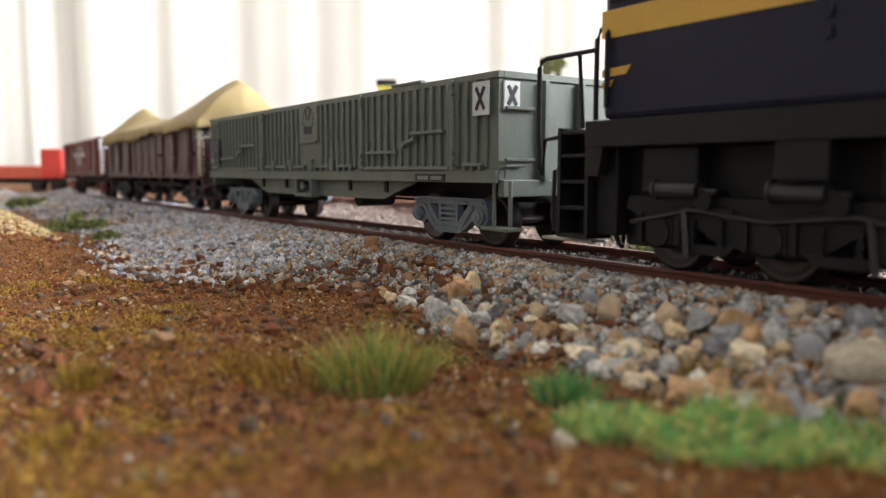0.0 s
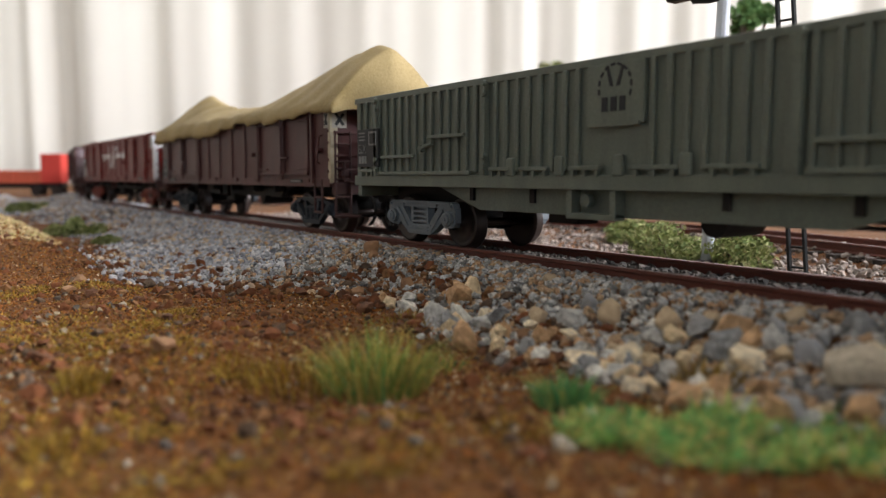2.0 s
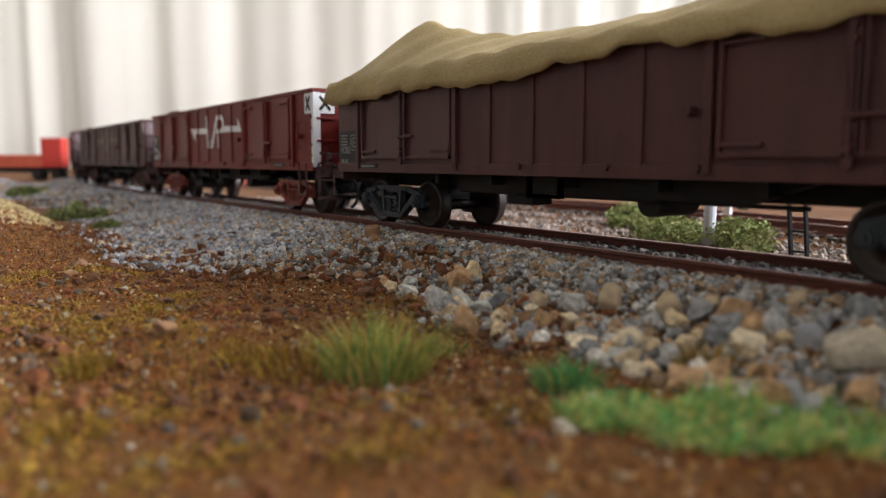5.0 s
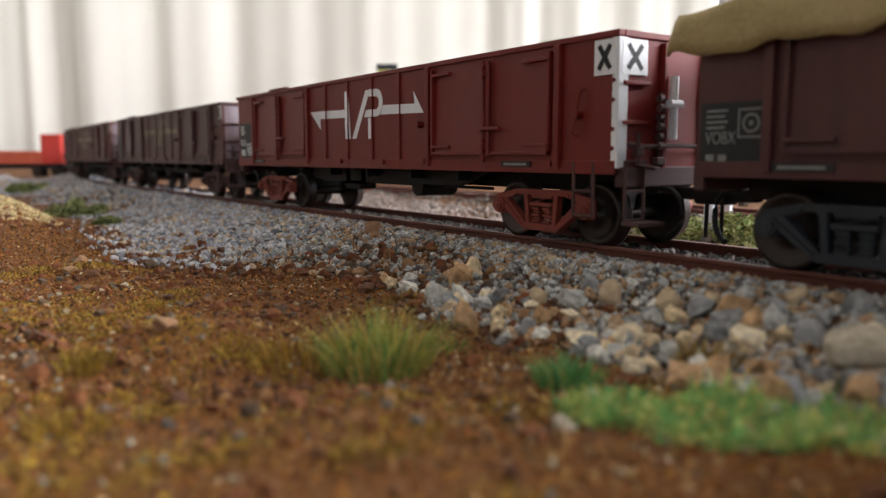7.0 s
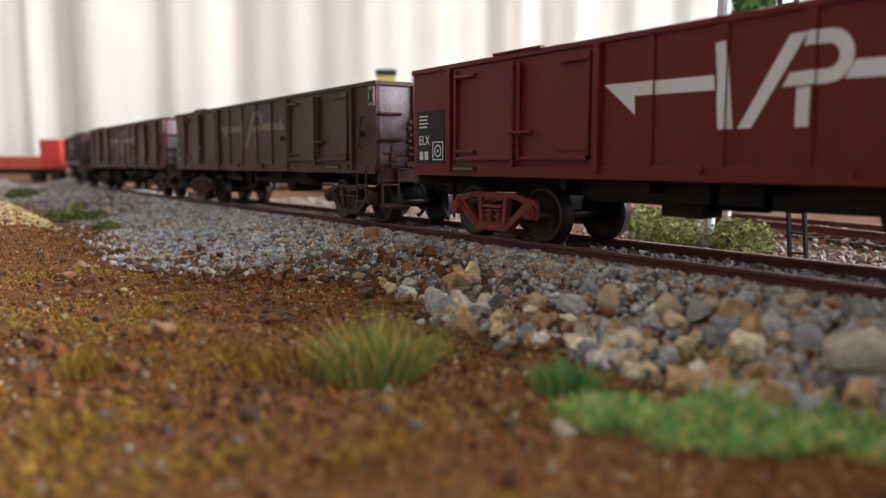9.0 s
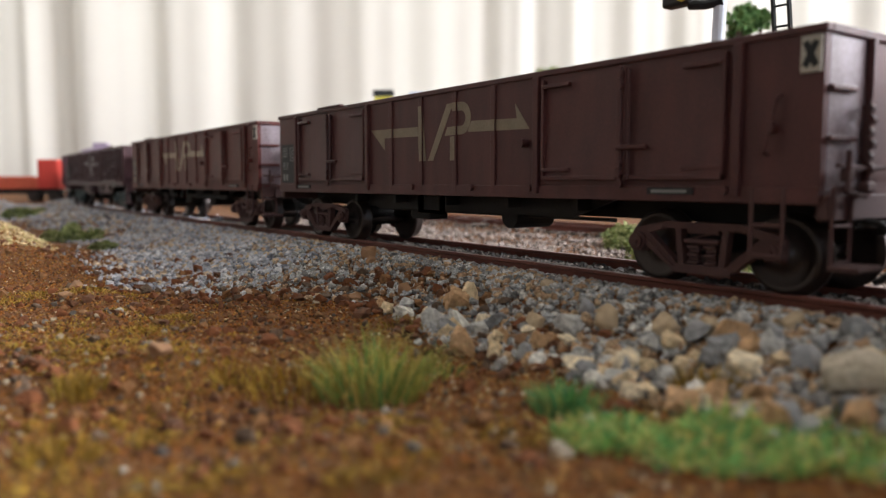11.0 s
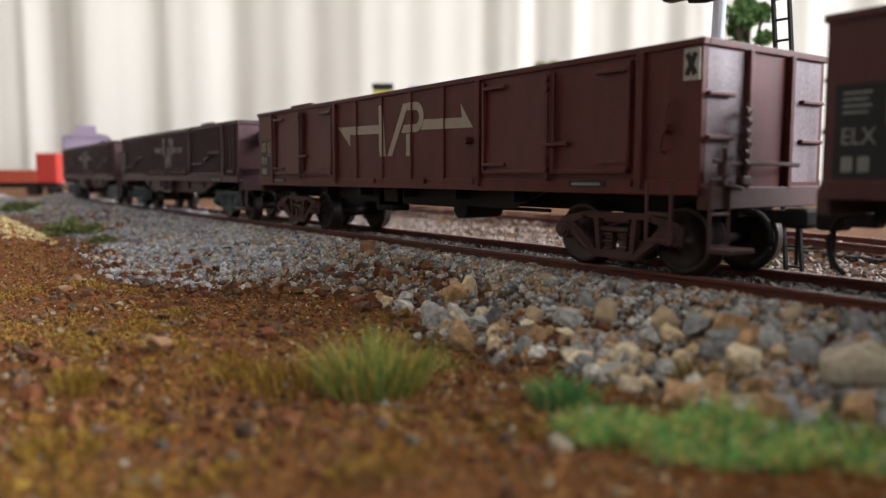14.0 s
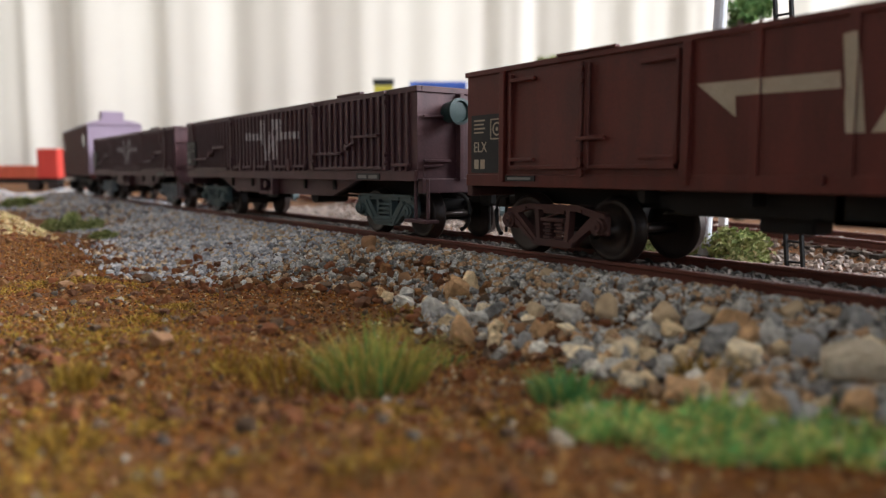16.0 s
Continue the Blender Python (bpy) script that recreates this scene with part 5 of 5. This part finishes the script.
    for x in (-half + 12, -half + 47):
        for s in (-1, 1):
            part("sand_box", boxes((x - 5, x + 5, s * 14.4, s * 10.9, 12.0, 19.0), bevel=0.4), BLACKER, ob)
    part("fuel_tank", boxes((-26, 26, -14, 14, 5.5, 17.5), bevel=1.2), BLACKER, ob)
    coupler(ob, -1, half + 2.6)
    return ob


def guard_van(front, rear):
    half = (front - rear) / 2
    ob = empty("guard_van", "tall brown guard's van, window light painted lilac on ends, roof and lookout", "railway van")
    TRAIN.append((ob, (front + rear) / 2))
    part("body", boxes((-half, half, -SIDE, SIDE, 12.5, 43.0), bevel=0.5), BROWN2, ob)
    for s in (-1, 1):
        for x in np.linspace(-half + 8, half - 8, 9):
            part("stake", boxes((x - 0.6, x + 0.6, s * (SIDE + 0.01), s * (SIDE + 0.7), 13, 42), bevel=0.1), BROWN2, ob)
        for x in (-half + 16, half - 16):
            part("window", boxes((x - 4, x + 4, s * (SIDE + 0.02), s * (SIDE + 0.3), 30, 37)), GLASSDARK, ob)
    bm = bmesh.new()
    ring = [(-SIDE - 0.6, 42.8), (-SIDE + 2, 44.4), (-8, 45.8), (0, 46.3), (8, 45.8), (SIDE - 2, 44.4), (SIDE + 0.6, 42.8)]
    vs = [[bm.verts.new((x * MM, y * MM, z * MM)) for y, z in ring] for x in (-half - 1, half + 1)]
    for k in range(len(ring) - 1):
        bm.faces.new((vs[0][k], vs[0][k + 1], vs[1][k + 1], vs[1][k]))
    bm.faces.new(vs[0]), bm.faces.new(list(reversed(vs[1])))
    bm.faces.new((vs[0][0], vs[1][0], vs[1][-1], vs[0][-1]))
    bmesh.ops.recalc_face_normals(bm, faces=bm.faces[:])
    part("roof", bm, LILACLIT, ob, "curved roof with lilac window light painted in")
    part("lookout", boxes((half - 15, half - 6, -6.5, 6.5, 45.2, 51.5), bevel=0.6), LILACLIT, ob)
    underframe(ob, half)
    for e in (-1, 1):
        coupler(ob, e, half)
        bogie(ob, e * (half - 20), "diamond", BLACK)
        part("headstock", boxes((e * (half - 0.8), e * (half + 0.9), -SIDE + 0.6, SIDE - 0.6, 10.4, 13.6), bevel=0.2), BROWN2, ob)
        part("end_wall", boxes((e * (half + 0.01), e * (half + 0.3), -SIDE + 0.3, SIDE - 0.3, 13, 42.6), bevel=0.1), LILACLIT, ob, "end wall with pale lilac window light painted in")
        part("end_door", boxes((e * (half + 0.31), e * (half + 0.8), -4, 4, 14, 38), bevel=0.15), LILACLIT, ob)
    return ob


U = 1.1
diesel(U * 110, U * -77.3)
rib_wagon("open_wagon", U * -101, U * -250.2, GREEN, BLUEGREY, "grey-green ribbed open bogie wagon with barred doors", "plate", MARKER, top=33.7)
covered = stake_wagon("open_wagon", U * -263.5, U * -408.5, BROWN, BLUEBLACK, "dark brown open bogie wagon under a khaki tarpaulin", None, ("VOBX", 1.75), CREAM, DULLWHITE, top=33.4)
TRAIN.append((tarpaulin(covered, U * 72.5), U * -336))
stake_wagon("open_wagon", U * -422, U * -572, RED, REDFRAME, "clean red-brown open bogie wagon with white arrow emblem", WHITEPAINT, ("ELX", 2.0), WHITEPAINT, WHITEPAINT)
stake_wagon("open_wagon", U * -587, U * -734, BROWN, BROWNFRAME, "weathered brown open bogie wagon with yellowed arrow emblem", YELLOWED, ("ELX", 2.0), None, DULLWHITE, top=34.0)
stake_wagon("open_wagon", U * -749.7, U * -895.2, BROWN2, BROWNFRAME, "weathered red-brown open bogie wagon with dull arrow emblem", YELLOWED2, ("ELX", 2.0), None, DULLWHITE, top=34.0)
rib_wagon("open_wagon", U * -911.5, U * -1058, PURPLE, DARKGREEN, "weathered purple-brown ribbed open wagon with green bogies", FADED, None, top=33.3, ends="drum")
rib_wagon("open_wagon", U * -1074, U * -1220, PURPLE, BLUEGREY, "weathered purple-brown ribbed open wagon with faded emblem", FADED, None, top=33.3)
guard_van(U * -1236, U * -1352)

# ---- plants ----
def blades(bm, cx, cy, count, radius, low, high, spread, seed, width=0.1, keep=None):
    """Grass blades of two bent segments, fanned out of the ground."""
    rng = np.random.RandomState(seed)
    r, a = radius * np.sqrt(rng.rand(count)), rng.rand(count) * math.tau
    xs, ys = cx + r * np.cos(a), cy + r * np.sin(a)
    zs = ground_z(xs, ys)
    for x, y, z, rr in zip(xs, ys, zs, r / max(radius, 1e-6)):
        h = rng.uniform(low, high) * (1 - 0.35 * rr)
        b = rng.rand() * math.tau
        out = Vector((x - cx, y - cy, 0)) * (spread / max(radius, 1e-6)) + Vector((math.cos(b), math.sin(b), 0)) * rng.uniform(0.05, 0.9) * spread
        w = Vector((-math.sin(b), math.cos(b), 0)) * width * rng.uniform(0.6, 1.3)
        p0 = Vector((x, y, z - 0.3))
        p1 = p0 + Vector((0, 0, h * 0.6)) + out * h * 0.25
        p2 = p0 + Vector((0, 0, h)) + out * h * 0.7
        v = [bm.verts.new(q * MM) for q in (p0 - w, p0 + w, p1 + w * 0.8, p1 - w * 0.8, p2)]
        bm.faces.new(v[:4])
        bm.faces.new((v[3], v[2], v[4]))
    return bm


def clump(bm, c, radius, count, leaf, seed, squash=0.8):
    """Leaf flakes filling an uneven blob."""
    rng = np.random.RandomState(seed)
    for _ in range(count):
        d = Vector(rng.normal(size=3)).normalized()
        p = Vector(c) + Vector((d.x, d.y, d.z * squash)) * radius * rng.uniform(0.45, 1.05)
        u = Vector(rng.normal(size=3)).normalized()
        v = u.orthogonal().normalized()
        s = leaf * rng.uniform(0.6, 1.3)
        q = [bm.verts.new((p + a) * MM) for a in (u * s, v * s * 0.6, -u * s, -v * s * 0.6)]
        q[1].co += d * s * 0.3 * MM
        bm.faces.new(q[:3]), bm.faces.new((q[0], q[2], q[3]))
    return bm


def tuft(x, y, count, radius, low, high, spread, material, label, seed):
    ob = flush("grass_tuft", blades(bmesh.new(), x, y, count, radius, low, high, spread, seed), material)
    return tagged(ob, label, "grass", "tufts of grass on the soil")


tuft(-75, -63, 760, 5.8, 0.8, 9.6, 1.15, GRASS, "tall green and yellow grass tuft on red soil", 41)
tuft(-82, -69, 230, 7.0, 2.5, 5.0, 0.7, STRAW, "dry straw-coloured grass tuft on red soil", 42)
tuft(-80, -52, 160, 5.0, 1.5, 3.0, 0.8, GRASS, "low thin green grass tuft", 43)
tuft(-55, -52, 420, 3.2, 1.6, 4.6, 0.9, TEALGRASS, "small deep green grass tuft beside pale pebbles", 44)
tuft(-50, -36, 260, 3.4, 2.4, 4.6, 0.7, STRAW, "dry olive grass tuft at the foot of the ballast", 45)
tuft(-94, -91, 220, 3.0, 2.0, 3.6, 0.7, STRAW, "small ochre grass tuft on red soil", 46)
tuft(-74, -96, 160, 3.6, 1.5, 3.2, 0.8, STRAW, "low ochre moss-like tuft", 47)
tuft(-101, -41, 140, 4.5, 1.5, 3.2, 0.8, STRAW, "thin dry grass below the ballast", 48)
tuft(-88, -74, 150, 4.0, 1.5, 3.0, 0.8, STRAW, "low dry grass by the green tuft", 49)
tuft(-30, -39, 120, 3.0, 2.0, 4.0, 0.6, STRAW, "dry straw tuft beside the green patch", 50)
bm = bmesh.new()
rng = np.random.RandomState(70)
for k in range(140):
    a, r = rng.rand() * math.tau, math.sqrt(rng.rand())
    u, v = 16.0 * r * math.cos(a), 7.5 * r * math.sin(a)
    x, y = -38.0 + 0.72 * u - 0.69 * v, -47.5 + 0.69 * u + 0.72 * v
    if float(soft_noise(x, y, 75, 5)) < 0.1:
        continue
    blades(bm, x, y, 55, rng.uniform(1.0, 2.4), 0.4, rng.uniform(1.2, 4.0), 1.5, 60 + k, 0.11)
    clump(bm, (x, y, float(ground_z(x, y)) + 0.5), rng.uniform(0.8, 1.7), 70, 0.26, 900 + k, 0.7)
tagged(flush("grass_patch", bm, LAWN), "patch of short bright green grass in the soil", "grass", kind="stuff")
bm = bmesh.new()
rng = np.random.RandomState(71)
for k in range(900):
    x = rng.uniform(-190, -14)
    y = rng.uniform(-105, -46)
    if y < float(shoulder(x)) - 6 and x < -0.35 * (y + 106) and float(soft_noise(x, y, 73, 11)) > 0.52 + 0.3 * float(sm(-74, -62, y)):
        blades(bm, x, y, int(rng.randint(30, 90)), rng.uniform(1.5, 4), 0.3, 1.3, 1.6, 100 + k, 0.16)
tagged(flush("dry_moss", bm, STRAW), "dry yellow fibres strewn over the soil", "moss", kind="stuff")


def bush(x, y, width, height, material, label, seed, leaf=0.7, n=14, per=170):
    ob = empty("bush", label, "bush", "low bushes along the track")
    z = float(ground_z(x, y))
    rng = np.random.RandomState(seed)
    bm, st = bmesh.new(), bmesh.new()
    for k in range(n):
        a, r = rng.rand() * math.tau, width * 0.36 * math.sqrt(rng.rand())
        h = height * (0.2 + 0.6 * rng.rand()) * (1.05 - 0.75 * r / (width * 0.36))
        c = (x + r * math.cos(a), y + r * math.sin(a), z + h)
        clump(bm, c, height * rng.uniform(0.22, 0.34), per, leaf, seed * 50 + k)
        rod(st, [(x + 0.3 * r * math.cos(a), y + 0.3 * r * math.sin(a), z - 0.5), c], 0.25, 5)
    part("foliage", bm, material, ob)
    part("stem", st, BARK, ob)
    return ob


bush(-127, 57, 24, 18, LEAF, "dense olive-green bush round the foot of the white signal post", 3)
bush(-108, 57.5, 20, 12, LEAF, "low spreading olive-green bush beside the signal post", 4)
bush(-335, -53, 28, 11, LEAF, "dark green bush at the edge of the ballast", 5, 0.9)
bush(-296, -48, 12, 4, LEAF, "yellow-green low bush at the edge of the ballast", 6, 0.8)
bush(-560, -44, 40, 12, LEAF, "far olive bush on the sandy bank", 7, 1.4)
bush(-168, 88, 30, 12, LEAF, "pale dry bush behind the second track", 8, 0.9)


def tree(x, y, height, crown, material, label, seed, leaf=2.2):
    ob = empty("tree", label, "tree", "trees behind the railway")
    z = float(ground_z(x, y))
    rng = np.random.RandomState(seed)
    st, bm = bmesh.new(), bmesh.new()
    rod(st, [(x, y, z - 1), (x + 1, y, z + height * 0.3), (x, y + 1, z + height * 0.62)], height * 0.022, 7)
    for k in range(22):
        a, r, h = rng.rand() * math.tau, crown * 0.7 * math.sqrt(rng.rand()), height * rng.uniform(0.5, 0.93)
        c = Vector((x + r * math.cos(a), y + r * math.sin(a), z + h))
        rod(st, [(x, y, z + height * rng.uniform(0.25, 0.6)), tuple(c)], height * 0.007, 5)
        clump(bm, c, crown * rng.uniform(0.22, 0.4), 130, leaf, seed * 70 + k)
    part("trunk", st, BARK, ob)
    part("crown", bm, material, ob)
    return ob


# ---- lineside things ----
def signal():
    ob = empty("railway_signal", "white signal post with black lamp head and ladder", "signal")
    bm = bmesh.new()
    rod(bm, [(-116, 55, -8), (-114.2, 55, 40), (-112.6, 55, 82)], 1.5, 12)
    part("post", bm, POLEWHITE, ob)
    part("base", boxes((-119, -113, 52, 58, -9, -5.4), bevel=0.4), DARKPAINT, ob)
    bm = bmesh.new()
    for a in (-1, 1):
        rod(bm, [(-92.8 + a * 1.9, 57, -12), (-101.4 + a * 1.9, 56, 84)], 0.6, 6)
    for k in range(20):
        t = (k + 0.6) / 20
        x = -92.8 - 8.6 * t
        rod(bm, [(x - 1.9, 57 - t, -8 + 92 * t), (x + 1.9, 57 - t, -8 + 92 * t)], 0.3, 5)
    part("ladder", bm, DARKPAINT, ob, "black ladder")
    bm = bmesh.new()
    rod(bm, [(-112.4, 54.5, 58), (-116, 53, 57.5), (-120, 52, 58)], 1.2, 8)
    rod(bm, [(-112.4, 54.5, 62.5), (-120, 52, 63)], 0.9, 8)
    box(bm, -127, -119, 50, 54, 58, 80, 0.8)
    part("lamp_head", bm, DARKPAINT, ob)
    bm = bmesh.new()
    disc(bm, -120.6, 49.4, 50.2, 60.5, 1.8, 18)
    part("lens", bm, SIGNYELLOW, ob, "yellow-green round lens")
    part("walkway", boxes((-113, -95, 54, 59, 82, 83), bevel=0.2), DARKPAINT, ob)
    return ob


signal()


def pegs():
    for x, y in ((-66, 85), (-150, 112), (-36, 74)):
        ob = tagged(new("marker_post"), "short white lineside marker post", "post", "white marker posts")
        z = float(ground_z(x, y))
        part("shaft", boxes((x - 1.3, x + 1.3, y - 0.8, y + 0.8, z - 1, z + 10), bevel=0.2), WHITEPAINT, ob)
        part("foot", boxes((x - 2, x + 2, y - 1.5, y + 1.5, z - 1.5, z + 0.6), bevel=0.2), DULLWHITE, ob)


pegs()

tree(-202, 199, 108, 13, DARKLEAF, "dark green tree behind the second track", 11, 1.6)
tree(-529, 389, 136, 12, LEAF, "distant olive-green tree behind the railway", 12, 2.6)


def lineside_sign():
    ob = empty("lineside_sign", "black and yellow board on a tall post", "sign")
    ob.matrix_world = Matrix.Translation((-0.572, 0.235, 0)) @ pose(0, 0, 0, 0, 0, 55)
    part("post", boxes((-1.2, 1.2, 0.1, 2, -12, 80), bevel=0.2), DARKPAINT, ob)
    part("board", boxes((-9, 9, -1, 0, 88.5, 94), bevel=0.3), DARKPAINT, ob)
    part("lower_board", boxes((-8, 8, -1, 0, 79.5, 88.3), bevel=0.3), SIGNYELLOW, ob, "yellow lower board")


lineside_sign()


def blue_shed():
    ob = empty("blue_shed", "small blue-roofed shed beyond the railway", "shed")
    ob.matrix_world = Matrix.Translation((-0.502, 0.241, 0)) @ pose(0, 0, 0, 0, 0, 55)
    part("wall", boxes((-18, 22, -12, 12, -12, 69), bevel=0.4), DULLWHITE, ob)
    part("roof", boxes((-20, 24, -14, 14, 69, 84), bevel=0.8), BLUE, ob, "blue roof")
    for x in (-9, 10):
        part("window", boxes((x - 4, x + 4, -12.4, -12.05, 30, 44), bevel=0.1), GLASSDARK, ob)


blue_shed()


def red_wagon():
    """Low red wagon with a tall bulkhead, standing on another line."""
    ob = empty("flat_wagon", "bright red low-sided wagon with a tall bulkhead", "railway wagon")
    ob.matrix_world = Matrix.Translation((-0.872, 0.019, 0)) @ pose(0, 0, 0, 0, 0, 55)
    part("bulkhead", boxes((-12, 9, -8, 8, 8, 38), bevel=0.8), FADEDRED, ob)
    part("low_side", boxes((-130, -12.2, -8, 8, 8, 21), bevel=0.6), ORANGERED, ob, "orange-red low side")
    part("rib", boxes((-130, -12.4, -8.7, -8.05, 17, 18.4), bevel=0.1), ORANGERED, ob)
    for x in (-120, -100, -80, -60, -40, -22):
        part("stake", boxes((x - 0.8, x + 0.8, -9.2, -8.72, 8.2, 21), bevel=0.1), ORANGERED, ob)
    part("underframe", boxes((-130, 8, -6, 6, 3, 7.9)), BLACK, ob)
    for x in (-115, -95, -18, 2):
        bm = bmesh.new()
        disc(bm, x, -7.5, -5.8, 0.2, 5.2, 20)
        disc(bm, x, 5.8, 7.5, 0.2, 5.2, 20)
        disc(bm, x, -5.8, 5.8, 0.2, 1.0, 10)
        part("wheelset", bm, WHEELSTEEL, ob)
    for s in (-1, 1):
        part("rail", boxes((-160, 40, s * 6.6 - 0.6, s * 6.6 + 0.6, -9.5, -5.05)), STEEL, ob)


red_wagon()


# ---- larger rocks at the foot of the ballast ----
def rock(x, y, size, tall, material, label, seed):
    rng = np.random.RandomState(seed)
    bm = bmesh.new()
    for _ in range(16):
        bm.verts.new(Vector(rng.normal(size=3)).normalized() * rng.uniform(0.85, 1.15))
    hull = bmesh.ops.convex_hull(bm, input=bm.verts[:])
    bmesh.ops.delete(bm, geom=list({g for g in hull["geom_interior"] + hull["geom_unused"] if isinstance(g, bmesh.types.BMVert)}), context="VERTS")
    bmesh.ops.bevel(bm, geom=bm.edges[:], offset=0.07, segments=1, affect="EDGES")
    turn = Euler(rng.uniform(0, 6, 3)).to_matrix().to_4x4()
    z = float(ground_z(x, y)) + size * tall * 0.22
    bm.transform(Matrix.Translation(Vector((x, y, z)) * MM) @ Matrix.Diagonal((size * 0.5 * MM, size * 0.42 * MM, size * 0.5 * tall * MM, 1)) @ turn)
    return tagged(flush("rock", bm, material), label, "rock", "rocks at the foot of the ballast")


TANROCK = material("tan_rock", (0.572, 0.442, 0.286), (0.286, 0.208, 0.130), 0.85, grain=900, patch=200, bump=0.6, relief=0.0004)
GREYROCK = material("grey_rock", (0.408, 0.408, 0.408), (0.180, 0.186, 0.198), 0.85, grain=900, patch=200, bump=0.6, relief=0.0004)
RUSTROCK = material("rust_rock", (0.36, 0.20, 0.10), (0.17, 0.09, 0.05), 0.85, grain=900, patch=200, bump=0.6, relief=0.0004)
PALEROCK = material("pale_tan_rock", (0.60, 0.53, 0.41), (0.30, 0.25, 0.18), 0.9, grain=1600, patch=350, bump=0.9, relief=0.0006, spread=0.35)
T, G, R = (TANROCK, "angular tan rock among grey ballast"), (GREYROCK, "angular grey rock among grey ballast"), (RUSTROCK, "rust-brown rock at the soil's edge")
ROCKS = [(-151, -20, 5.6, 1.3, R), (-147, -22, 4.0, 1.0, R), (-134, -33, 5, 0.7, R), (-125, -27, 5, 0.9, R), (-94, -32, 4.2, 0.9, G), (-84, -30, 5.4, 0.9, T),
         (-82, -34, 4.0, 0.8, R), (-63, -35, 5.0, 1.1, G), (-66, -33, 4.2, 1.0, T), (-73, -21, 5.4, 1.2, T), (-79, -24, 4.4, 1.0, G),
         (-64, -20, 5.6, 1.0, T), (-58, -24, 4.6, 1.0, T), (-50, -14, 4.6, 1.1, T), (-55, -18, 4.4, 1.0, G), (-53, -28, 4.8, 1.0, G),
         (-37, -28, 13, 0.5, (PALEROCK, "broad pale tan rock among grey ballast")), (-44, -21, 4.6, 1.0, G), (-93, -14, 4.8, 0.7, T), (-172, -78, 5.0, 0.7, R), (-160, -82, 4.5, 0.6, R)]
for k, (x, y, size, tall, (paint, label)) in enumerate(ROCKS):
    rock(x, y - (5 if y > -22 and x > -100 else 0), size * 0.8, tall, paint, label, 200 + k)
for k, (x, y, size, paint) in enumerate(((-50, -54, 2.4, PALEROCK), (-47.5, -54.5, 2.0, PALEROCK), (-46, -61, 2.6, PALEROCK), (-97, -81, 3.6, RUSTROCK))):
    rock(x, y, size, 0.8, paint, "pale pebble on the soil" if k < 3 else "dark brown clod of soil", 240 + k)

# ---- what moves ----
BEND, RADIUS = -530.0, 650.0


def rail_point(s):
    """The track's middle, s millimetres along it from x = 0, and its direction."""
    if s >= BEND:
        return Vector((s, 0, 0))
    a = (BEND - s) / RADIUS
    return Vector((BEND - RADIUS * math.sin(a), RADIUS * (1 - math.cos(a)), 0))


# seconds and millimetres run by the train
RUN = [(0, 0.0), (4, 219.4), (6.5, 355.0), (9, 489.3), (11.5, 623.5), (14, 758.6), (16, 865.0)]


def run(t):
    for (a, p), (b, q) in zip(RUN, RUN[1:]):
        if t <= b:
            return p + (q - p) * (t - a) / (b - a)
    return RUN[-1][1]


def motions():
    for ob, mid in TRAIN:
        rows = []
        for i in range(33):
            t = i * 0.5
            s = mid + run(t)
            p, q = rail_point(s - 60), rail_point(s + 60)
            c, d = (p + q) / 2 * MM, q - p
            rows.append((t, pose(c.x, c.y, c.z, 0, 0, math.degrees(math.atan2(d.y, d.x)))))
        walk(ob, rows)
    for wheel, x in SPIN:
        rows = [(i * 4 / 30, pose(x * MM, 0, WHEEL * MM, 0, math.degrees(run(i * 4 / 30) / WHEEL), 0)) for i in range(121)]
        walk(wheel, rows)


motions()
